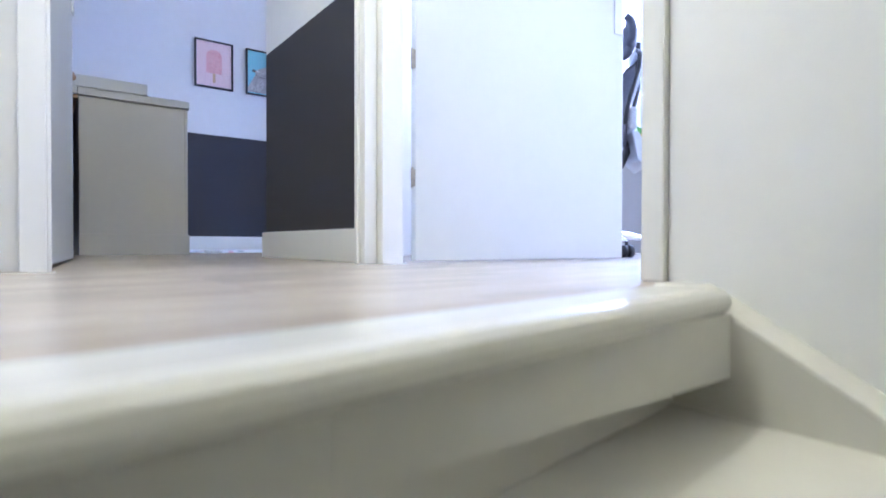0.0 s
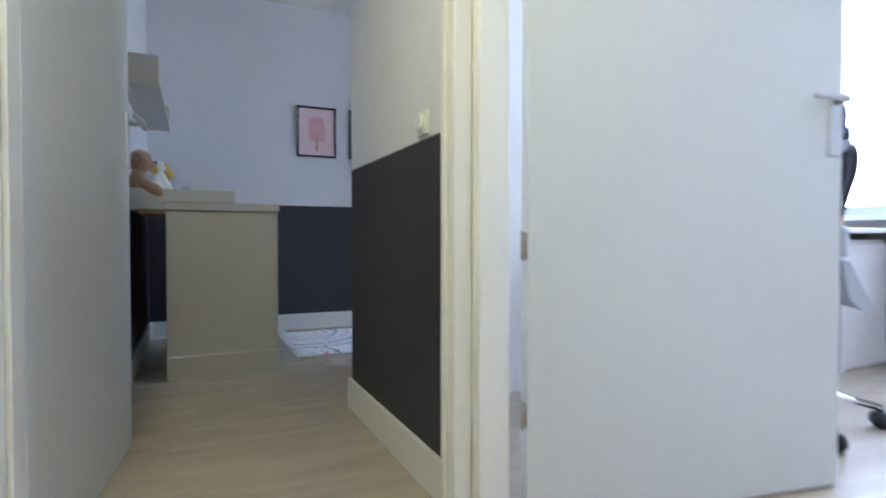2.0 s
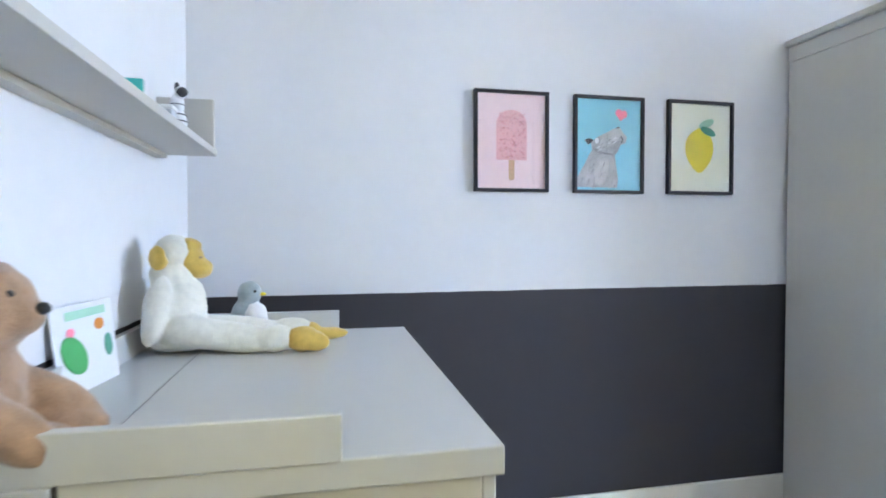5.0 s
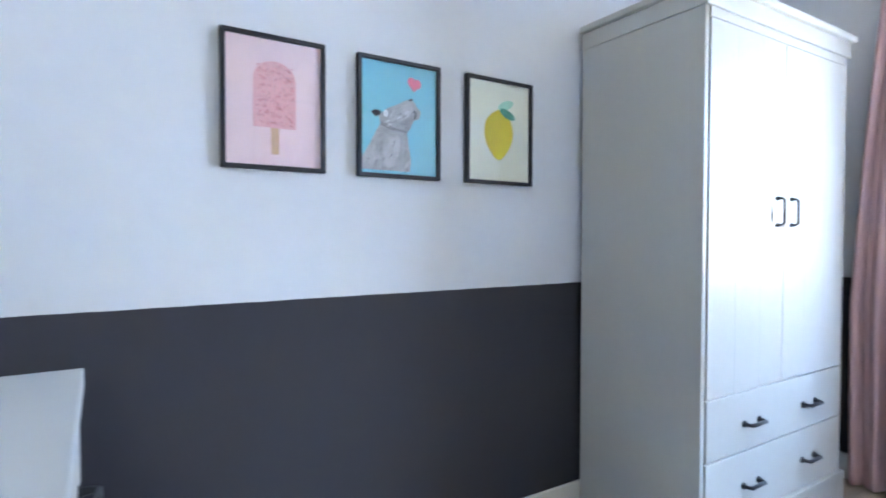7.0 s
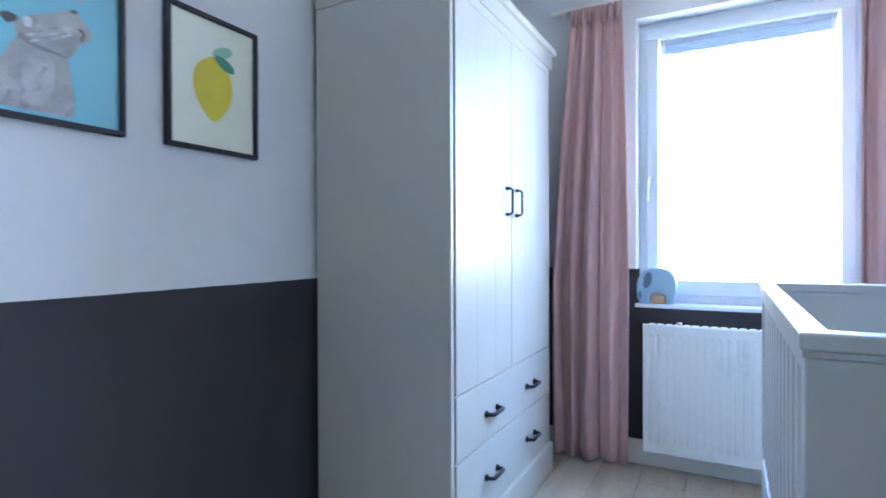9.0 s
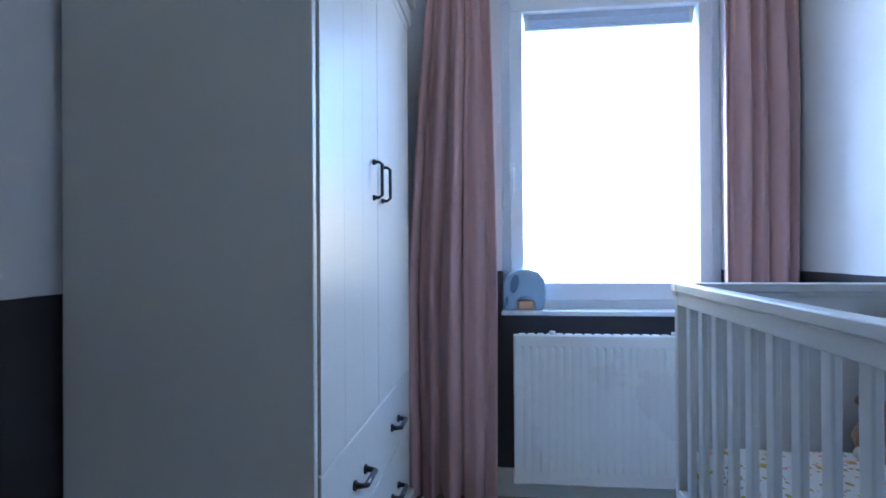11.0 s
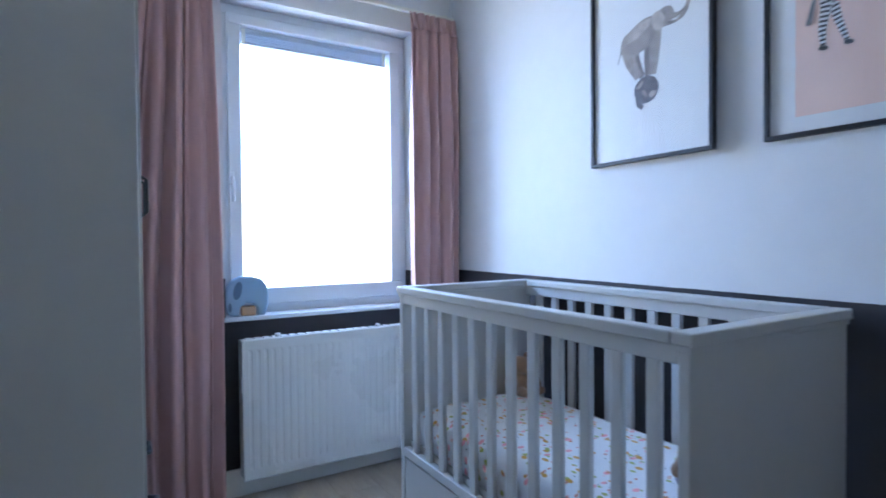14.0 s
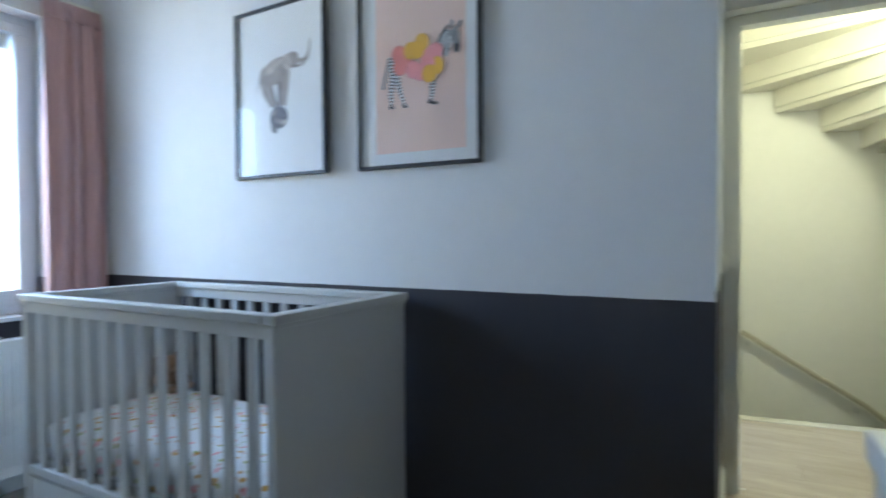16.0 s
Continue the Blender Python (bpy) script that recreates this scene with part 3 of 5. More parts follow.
rd = thing("radiator", 3.87, 3.83, 0.109, "white panel radiator with vertical ribs below the window", "radiator")
RY0, RY1, RZ0, RZ1 = 3.395, 4.258, 0.098, 0.706
pb = bmesh.new()
prof = []
nrib = 25
pitch = (RY1 - RY0 - 0.05) / nrib
for i in range(nrib):
    y = RY0 + 0.025 + pitch * i
    prof += [(y, 0.0), (y + pitch * 0.46, 0.0), (y + pitch * 0.56, 0.004), (y + pitch * 0.80, 0.004)]
prof = [(RY0, 0.004), (RY0 + 0.006, 0.0)] + prof + [(RY1 - 0.025, 0.0), (RY1 - 0.006, 0.0), (RY1, 0.004)]
cols = []
for y, dx in prof:
    col = []
    for z, k in ((RZ0, 0), (RZ0 + 0.006, 0), (RZ0 + 0.045, 0), (RZ0 + 0.06, 1), (RZ1 - 0.06, 1), (RZ1 - 0.045, 0), (RZ1 - 0.006, 0), (RZ1, 0)):
        edge = 0.004 if z in (RZ0, RZ1) else 0.0
        col.append(pb.verts.new((3.815 + (dx if k or y in (RY0, RY1) else 0.0) + edge, y, z)))
    cols.append(col)
for a, b in zip(cols, cols[1:]):
    for i in range(len(a) - 1):
        pb.faces.new((a[i], b[i], b[i + 1], a[i + 1]))
part("front_panel", pb, RAD, rd)
part("side_cover", box(3.818, RY1 - 0.003, RZ0 + 0.01, 3.895, RY1, RZ1 - 0.01, 0.001), RAD, rd)
part("side_cover", box(3.818, RY0, RZ0 + 0.01, 3.895, RY0 + 0.003, RZ1 - 0.01, 0.001), RAD, rd)
part("back_panel", box(3.885, RY0, RZ0, 3.895, RY1, RZ1 - 0.01, 0.002), RAD, rd)
for i in range(22):
    y = RY0 + 0.01 + i * (RY1 - RY0 - 0.02) / 22
    part("top_grille_bar", box(3.822, y, RZ1 - 0.010, 3.885, y + 0.026, RZ1 - 0.004), RAD, rd)
for y in (3.62, 4.10):
    bk = bmesh.new()
    tube(bk, [(3.85, y, RZ1 - 0.004), (3.85, y, RZ1 + 0.010)], 0.012, 10)
    part("hanging_clip", bk, RAD, rd, "", True)
for y in (3.6, 4.1):
    part("wall_bracket", box(3.894, y, 0.14, 3.932, y + 0.03, 0.66), RAD, rd)

# light blue elephant on the window sill
el = thing("elephant_lamp", 3.93, 4.21, 0.795, "light blue wooden elephant with slate ear on the window sill", "ornament")
ol = [(4.135, 0.791), (4.122, 0.83), (4.118, 0.88), (4.125, 0.925), (4.15, 0.955), (4.19, 0.967), (4.235, 0.966), (4.275, 0.948), (4.298, 0.91), (4.305, 0.86), (4.300, 0.81), (4.280, 0.791), (4.245, 0.791), (4.240, 0.83), (4.215, 0.85), (4.185, 0.845), (4.168, 0.825), (4.166, 0.791)]
eb = prism(bmesh.new(), ol, "x", 3.928, 3.986)
bmesh.ops.bevel(eb, geom=[e for e in eb.edges if abs(e.verts[0].co.x - e.verts[1].co.x) < 1e-6], offset=0.008, segments=2, profile=0.5, affect="EDGES")
part("body", eb, BLUE, el)
part("ear", prism(bmesh.new(), oval(4.252, 0.905, 0.017, 0.040, 24, 12), "x", 3.924, 3.930), DBLUE, el, "slate blue ear")
part("tusk_mark", prism(bmesh.new(), oval(4.285, 0.832, 0.007, 0.020, 20, 0), "x", 3.924, 3.930), DBLUE, el, "slate blue mark")
part("arch_block", box(3.938, 4.172, 0.791, 3.98, 4.236, 0.832, 0.006), TAN, el, "tan block in the arch")

# ---- nursery: wardrobe ----


def bow(b, c, along, out, half, depth, r=0.0065):
    """A bow handle round c: half its length along one axis, standing off by depth."""
    c, along, out = Vector(c), Vector(along), Vector(out)
    pts = [c - along * half, c - along * half + out * depth * 0.65, c - along * half * 0.86 + out * depth, c + along * half * 0.86 + out * depth, c + along * half + out * depth * 0.65, c + along * half]
    tube(b, pts, [r * 1.25, r * 0.9, r, r, r * 0.9, r * 1.25], 10)
    for s in (-1, 1):
        tube(b, [c + along * half * s, c + along * half * s + out * 0.006], r * 1.7, 10)
    return b


wr = thing("wardrobe", 3.15, 4.93, 0.0, "tall pale grey two-door wardrobe with two drawers and black handles", "wardrobe")
X0, X1, YF, YB = 2.614, 3.652, 4.656, 5.2
part("side_panel", box(X0, YF + 0.005, 0.0, X0 + 0.022, YB, 1.92, 0.003), WARD, wr)
part("side_panel", box(X1 - 0.022, YF + 0.005, 0.0, X1, YB, 1.92, 0.003), WARD, wr)
part("carcass", box(X0 + 0.022, YF + 0.024, 0.02, X1 - 0.022, YB - 0.003, 1.92), WARD, wr)
cn = bmesh.new()
bx(cn, X0 - 0.004, YF - 0.006, 1.920, X1 + 0.014, YB, 1.985, 0.003)
bx(cn, X0 - 0.022, YF - 0.026, 1.985, X1 + 0.022, YB, 2.012, 0.006)
part("cornice", cn, WARD, wr)
part("front_frame", box(X0 + 0.022, YF, 1.885, X1 - 0.022, YF + 0.024, 1.919, 0.002), WARD, wr)
pl = bmesh.new()
bx(pl, X0 - 0.006, YF - 0.012, 0.0, X1 + 0.006, YF + 0.02, 0.135, 0.004)
part("plinth", pl, WARD, wr)
for k, (a, b) in enumerate(((X0 + 0.026, 3.130), (3.134, X1 - 0.026))):
    dr = part("door", box(a, YF + 0.004, 0.600, b, YF + 0.02, 1.882), WARD, wr)
    bw = (b - a) / 3
    for i in range(3):
        part("board", box(a + i * bw, YF, 0.600, a + (i + 1) * bw, YF + 0.004, 1.882, 0.0008), WARD, dr)
    hx = 3.079 if k == 0 else 3.184
    part("handle", bow(bmesh.new(), (hx, YF, 1.248), (0, 0, 1), (0, -1, 0), 0.05, 0.026, 0.005), BLACK, dr, "black bow handle", True)
for z0, z1, hz in ((0.382, 0.595, 0.480), (0.140, 0.377, 0.255)):
    dw = part("drawer", box(X0 + 0.026, YF, z0, X1 - 0.026, YF + 0.02, z1, 0.003), WARD, wr)
    for hx in (2.922, 3.352):
        part("handle", bow(bmesh.new(), (hx, YF, hz), (1, 0, 0), (0, -1, 0), 0.05, 0.03, 0.0075), BLACK, dw, "black bow handle", True)
# black sheet behind the fronts puts the shade of their gaps into colour
part("gap_shade_sheet", box(X0 + 0.024, YF + 0.012, 0.10, X1 - 0.024, YF + 0.026, 1.90), BLACK, wr, "black sheet standing in for shade in the gaps round doors and drawers")

# ---- nursery: dresser with changing top ----
ds = thing("dresser", 0.62, 4.45, 0.0, "light grey chest of drawers against the picture wall", "dresser")
DX0, DX1, DY0, DY1 = 0.352, 0.884, 3.922, 4.870
part("carcass", box(DX0, DY0, 0.0, DX1 - 0.02, DY1, 0.848, 0.003), GREY, ds)
part("plinth", box(DX0 - 0.002, DY0 - 0.008, 0.0, DX1 + 0.008, DY1 + 0.004, 0.115, 0.004), GREY, ds)
part("corner_post", box(DX1 - 0.02, DY0, 0.115, DX1, DY0 + 0.03, 0.848, 0.003), GREY, ds)
for z0, z1 in ((0.125, 0.355), (0.362, 0.592), (0.599, 0.840)):
    dw = part("drawer", box(DX1 - 0.02, DY0 + 0.034, z0, DX1, DY1 - 0.01, z1, 0.003), GREY, ds)
    for y in (4.22, 4.68):
        part("handle", bow(bmesh.new(), (DX1, y, (z0 + z1) / 2 - 0.015), (0, 1, 0), (1, 0, 0), 0.05, 0.03, 0.0075), BLACK, dw, "black bow handle", True)
ct = thing("changing_top", 0.5, 4.45, 0.848, "grey changing top with raised rims on the dresser", "changing top")
part("top_board", box(0.347, 3.904, 0.848, 0.891, 4.895, 0.889, 0.003), TOPG, ct)
part("rear_board", box(0.188, 3.894, 0.848, 0.345, 4.905, 0.888, 0.003), TOPG, ct)
part("rim", box(0.188, 3.896, 0.888, 0.672, 3.916, 0.950, 0.002), TOPG, ct)
part("rim", box(0.188, 4.884, 0.888, 0.690, 4.904, 0.946, 0.002), TOPG, ct)
part("rim", box(0.188, 3.916, 0.888, 0.206, 4.884, 0.951, 0.002), TOPG, ct)
part("support_batten", box(0.235, 3.915, 0.828, 0.350, 4.88, 0.848, 0.002), WOOD, ct, "bare pine support batten")
part("seam", box(0.345, 3.896, 0.860, 0.347, 4.903, 0.8865), BLACK, ct, "dark seam between the boards")

# ---- nursery: wall shelf ----
sh = thing("wall_shelf", 0.26, 4.34, 1.402, "pale grey wall shelf with upright ends", "shelf")
part("shelf_board", box(XW, 3.765, 1.407, 0.342, 4.900, 1.427, 0.002), GREY, sh)
part("end_panel", box(XW, 3.767, 1.427, 0.337, 3.785, 1.556, 0.002), GREY, sh)
part("end_panel", box(XW, 4.880, 1.427, 0.337, 4.898, 1.568, 0.002), GREY, sh)
part("back_panel", box(XW, 3.785, 1.427, XW + 0.012, 4.880, 1.50, 0.002), GREY, sh)
part("wall_fixing", box(XW, 3.80, 1.394, XW + 0.03, 4.87, 1.407, 0.001), GREY, sh)

# ---- nursery: crib ----
cb = thing("crib", 2.650, 3.487, 0.0, "pale grey slatted crib with solid ends and a drawer", "crib")
CX0, CX1, CY0, CY1 = 2.037, 3.262, 3.176, 3.804
for x0, x1 in ((CX0 + 0.010, CX0 + 0.036), (CX1 - 0.036, CX1 - 0.010)):
    part("end_panel", box(x0, CY0 + 0.008, 0.0, x1, CY1 - 0.008, 0.920, 0.003), CRIB, cb)
    part("end_cap", box(min(x0, x1) - 0.010, CY0, 0.924, max(x0, x1) + 0.010, CY1, 0.950, 0.004), CRIB, cb)
    part("end_fillet", box(x0 - 0.004, CY0 + 0.004, 0.912, x1 + 0.004, CY1 - 0.004, 0.924, 0.002), CRIB, cb)
for y0, y1 in ((CY1 - 0.034, CY1 - 0.008), (CY0 + 0.008, CY0 + 0.034)):
    part("side_cap", box(CX0 + 0.047, y0 - 0.008, 0.924, CX1 - 0.047, y1 + 0.008, 0.950, 0.004), CRIB, cb)
    part("top_rail", box(CX0 + 0.036, y0, 0.886, CX1 - 0.036, y1, 0.924, 0.003), CRIB, cb)
    part("bottom_rail", box(CX0 + 0.036, y0, 0.318, CX1 - 0.036, y1, 0.352, 0.003), CRIB, cb)
    first = None
    for i in range(12):
        xc = 2.1335 + 0.0924 * i
        if first is None:
            first = part("slat", box(xc - 0.0165, y0 + 0.005, 0.350, xc + 0.0165, y1 - 0.005, 0.890, 0.004), CRIB, cb)
            x_first = xc
        else:
            o = new("slat", first.data)
            o.parent, o.matrix_parent_inverse = cb, cb.matrix_basis.inverted()
            o.location = (xc - x_first, 0, 0)
part("slat_base", box(CX0 + 0.036, CY0 + 0.034, 0.352, CX1 - 0.036, CY1 - 0.034, 0.372), CRIB, cb)
cd = part("drawer", box(CX0 + 0.040, CY1 - 0.03, 0.075, CX1 - 0.040, CY1 - 0.010, 0.312, 0.003), CRIB, cb)
for x in (2.36, 2.95):
    part("handle", bow(bmesh.new(), (x, CY1 - 0.010, 0.215), (1, 0, 0), (0, 1, 0), 0.05, 0.028, 0.0075), BLACK, cd, "black bow handle", True)
part("skirting", box(CX0 + 0.036, CY1 - 0.06, 0.0, CX1 - 0.036, CY1 - 0.045, 0.07), CRIB, cb)


def sheet_print(name):
    """White cotton printed with small pink, mustard and green motifs."""
    m = mat(name, (0.80, 0.80, 0.80), 0.9, 0.03, 8.0, 0.5, 500.0)
    t = m.node_tree
    b = t.nodes["Principled BSDF"]
    co = t.nodes.new("ShaderNodeTexCoord")
    base = [n for n in t.nodes if n.type == "HUE_SAT"][0].outputs[0]
    for i, (sc, c, lim, sx) in enumerate(((22.0, (0.62, 0.34, 0.06), 0.30, (1, 1.7, 1)), (20.0, (0.86, 0.38, 0.40), 0.28, (1.5, 1, 1)), (25.0, (0.40, 0.42, 0.10), 0.27, (1, 1.6, 1)), (33.0, (0.60, 0.26, 0.16), 0.24, (1.4, 1, 1)), (30.0, (0.20, 0.20, 0.16), 0.16, (1.0, 2.2, 1)))):
        mp = t.nodes.new("ShaderNodeMapping")
        mp.inputs["Scale"].default_value = sx
        mp.inputs["Location"].default_value = (3.3 * i, 1.7 * i, 0.4 * i)
        t.links.new(co.outputs["Object"], mp.inputs[0])
        vo = t.nodes.new("ShaderNodeTexVoronoi")
        vo.inputs["Scale"].default_value = sc
        t.links.new(mp.outputs[0], vo.inputs["Vector"])
        ra = t.nodes.new("ShaderNodeMapRange")
        ra.inputs[1].default_value, ra.inputs[2].default_value = lim, lim - 0.05
        t.links.new(vo.outputs["Distance"], ra.inputs[0])
        keep, sp = t.nodes.new("ShaderNodeMath"), t.nodes.new("ShaderNodeSeparateColor")
        t.links.new(vo.outputs["Color"], sp.inputs[0])
        keep.operation = "GREATER_THAN"
        keep.inputs[1].default_value = 0.46
        t.links.new(sp.outputs[0], keep.inputs[0])
        mu = t.nodes.new("ShaderNodeMath")
        mu.operation = "MULTIPLY"
        t.links.new(ra.outputs[0], mu.inputs[0])
        t.links.new(keep.outputs[0], mu.inputs[1])
        mx = t.nodes.new("ShaderNodeMix")
        mx.data_type = "RGBA"
        mx.inputs[7].default_value = (*c, 1)
        t.links.new(mu.outputs[0], mx.inputs[0])
        t.links.new(base, mx.inputs[6])
        base = mx.outputs[2]
    t.links.new(base, b.inputs["Base Color"])
    return m


SHEET = sheet_print("printed_cotton_sheet")
mt = thing("mattress", 2.645, 3.49, 0.372, "crib mattress in a white sheet printed with small motifs", "mattress")
mb = bmesh.new()
nx, ny = 46, 24
top = []
for j in range(ny + 1):
    row = []
    for i in range(nx + 1):
        u, v = i / nx, j / ny
        x, y = CX0 + 0.045 + u * (CX1 - CX0 - 0.09), CY0 + 0.042 + v * (CY1 - CY0 - 0.084)
        e = min(u * 14, (1 - u) * 14, v * 7, (1 - v) * 7, 1.0)
        z = 0.462 + 0.042 * (1 - (1 - e) ** 2) + 0.004 * noise.noise((x * 9, y * 9, 0)) + 0.003 * noise.noise((x * 25, y * 20, 3))
        row.append(mb.verts.new((x, y, z)))
    top.append(row)
for j in range(ny):
    for i in range(nx):
        mb.faces.new((top[j][i], top[j][i + 1], top[j + 1][i + 1], top[j + 1][i]))
ring = top[0] + [r[-1] for r in top[1:]] + top[-1][-2::-1] + [r[0] for r in top[-2:0:-1]]
low = [mb.verts.new((v.co.x, v.co.y, 0.374)) for v in ring]
for k in range(len(ring)):
    mb.faces.new((ring[k], low[k], low[(k + 1) % len(ring)], ring[(k + 1) % len(ring)]))
mb.faces.new(low)
part("sheet", mb, SHEET, mt, "", True)

# ---- soft toys: one plain shape each ----


def plush(name, base, groups, label, category="soft toy", voxel=0.005):
    """A toy: each group of ellipsoids is welded into one soft part."""
    t = thing(name, *base, label, category)
    for pn, m, blobs, lab in groups:
        b = bmesh.new()
        for c, r, *rot in blobs:
            blob(b, c, r, rot[0] if rot else None, 20, 0.10)
        o = part(pn, b, m, t, lab, True)
        if len(blobs) > 1:
            rm = o.modifiers.new("weld", "REMESH")
            rm.mode, rm.voxel_size, rm.use_smooth_shade = "VOXEL", voxel, True
            sm = o.modifiers.new("soften", "SMOOTH")
            sm.iterations, sm.factor = 6, 0.5
    return t


MY = 4.66
plush("monkey_plush", (0.31, MY, 0.889), [
    ("body", PLUSHW, [((0.285, MY, 0.985), (0.075, 0.085, 0.10), (0, 8, 0)), ((0.280, MY, 1.075), (0.052, 0.062, 0.05)), ((0.285, MY, 1.130), (0.050, 0.054, 0.048)), ((0.300, MY, 0.928), (0.085, 0.09, 0.039)), ((0.41, MY - 0.060, 0.932), (0.145, 0.036, 0.038), (0, 8, -6)), ((0.42, MY + 0.05, 0.930), (0.15, 0.034, 0.036), (0, 7, 8)), ((0.53, MY - 0.075, 0.924), (0.05, 0.034, 0.034)), ((0.56, MY + 0.065, 0.922), (0.06, 0.03, 0.032)), ((0.265, MY - 0.085, 1.0), (0.028, 0.026, 0.085), (-10, 10, 0)), ((0.345, MY - 0.066, 0.945), (0.085, 0.044, 0.040), (0, 12, -4)), ((0.27, MY + 0.085, 1.0), (0.028, 0.026, 0.085), (10, 10, 0))], "cream plush body"),
    ("face", PLUSHY, [((0.318, MY, 1.120), (0.034, 0.040, 0.042)), ((0.344, MY, 1.094), (0.030, 0.036, 0.026)), ((0.326, MY, 1.158), (0.024, 0.028, 0.011), (0, 20, 0))], "mustard face"),
    ("ear", PLUSHY, [((0.262, MY - 0.062, 1.122), (0.025, 0.010, 0.032), (0, 0, -25)), ((0.270, MY - 0.058, 1.112), (0.016, 0.012, 0.018))], "mustard ear"),
    ("ear", PLUSHY, [((0.275, MY + 0.060, 1.122), (0.018, 0.014, 0.026))], "mustard ear"),
    ("foot", PLUSHY, [((0.595, MY - 0.078, 0.921), (0.044, 0.032, 0.032)), ((0.626, MY - 0.092, 0.914), (0.036, 0.015, 0.024)), ((0.620, MY - 0.060, 0.918), (0.034, 0.013, 0.020))], "mustard foot"),
    ("foot", PLUSHY, [((0.655, MY + 0.072, 0.906), (0.058, 0.026, 0.017)), ((0.61, MY + 0.068, 0.915), (0.03, 0.026, 0.025))], "mustard foot"),
    ("paw", PLUSHY, [((0.405, MY - 0.035, 0.902), (0.034, 0.020, 0.013))], "mustard paw"),
    ("eyelid", PLUSHD, [((0.350, MY - 0.022, 1.122), (0.004, 0.008, 0.002))], "stitched closed eye"),
], "cream and mustard plush monkey sitting on the changing top", "soft toy")
TX, TY = 0.226, 3.972
plush("teddy_bear", (TX, TY, 0.889), [
    ("body", PLUSHB, [((TX + 0.008, TY, 0.970), (0.046, 0.075, 0.088)), ((TX + 0.016, TY, 1.085), (0.054, 0.066, 0.060)), ((TX + 0.06, TY - 0.058, 0.955), (0.078, 0.030, 0.032), (0, 32, -4)), ((TX + 0.06, TY + 0.058, 0.955), (0.078, 0.030, 0.032), (0, 32, 4)), ((TX + 0.065, TY - 0.03, 0.920), (0.072, 0.038, 0.031)), ((TX + 0.065, TY + 0.05, 0.920), (0.072, 0.038, 0.031)), ((TX + 0.048, TY, 1.075), (0.034, 0.034, 0.028))], "light brown plush"),
    ("ear", PLUSHD, [((TX + 0.004, TY - 0.066, 1.082), (0.026, 0.014, 0.040), (0, 12, 0))], "darker brown drooping ear"),
    ("ear", PLUSHD, [((TX + 0.004, TY + 0.066, 1.082), (0.026, 0.014, 0.040), (0, 12, 0))], "darker brown drooping ear"),
    ("nose", BLACK, [((TX + 0.081, TY, 1.084), (0.008, 0.011, 0.008))], "black nose"),
    ("eye", BLACK, [((TX + 0.056, TY - 0.026, 1.105), (0.006, 0.006, 0.006))], "black eye"),
], "light brown teddy bear sitting against the wall", "soft toy")
plush("penguin_figure", (0.43, 4.84, 0.889), [
    ("body", PLUSHG, [((0.430, 4.84, 0.942), (0.046, 0.040, 0.056)), ((0.437, 4.84, 1.010), (0.034, 0.032, 0.036))], "grey-blue back and head"),
    ("belly", WHITE, [((0.450, 4.830, 0.938), (0.038, 0.036, 0.050))], "white belly"),
    ("beak", LEMON, [((0.472, 4.834, 1.008), (0.012, 0.006, 0.005))], "yellow beak"),
    ("eye", BLACK, [((0.455, 4.812, 1.018), (0.004, 0.004, 0.004))], "black eye"),
], "grey-blue penguin figure with white belly on the changing top", "figurine")
plush("crib_teddy", (3.14, 3.30, 0.50), [
    ("body", PLUSHB, [((3.150, 3.31, 0.545), (0.048, 0.062, 0.048)), ((3.140, 3.31, 0.610), (0.044, 0.050, 0.040)), ((3.100, 3.31, 0.600), (0.020, 0.024, 0.017)), ((3.085, 3.345, 0.520), (0.048, 0.022, 0.020), (0, 8, -8)), ((3.085, 3.275, 0.520), (0.048, 0.022, 0.020), (0, 8, 8))], "golden brown plush"),
    ("ear", PLUSHD, [((3.150, 3.268, 0.643), (0.013, 0.017, 0.017))], "dark brown ear"),
    ("ear", PLUSHD, [((3.150, 3.352, 0.643), (0.013, 0.017, 0.017))], "dark brown ear"),
    ("arm", PLUSHD, [((3.115, 3.368, 0.545), (0.024, 0.018, 0.038), (12, 20, 0))], "dark brown arm"),
    ("arm", PLUSHD, [((3.115, 3.252, 0.545), (0.024, 0.018, 0.038), (-12, 20, 0))], "dark brown arm"),
    ("paw", PLUSHW, [((3.098, 3.385, 0.520), (0.018, 0.016, 0.017))], "cream paw"),
    ("nose", BLACK, [((3.081, 3.31, 0.606), (0.006, 0.009, 0.006))], "black nose"),
], "small golden brown teddy bear sitting in the crib corner", "soft toy")
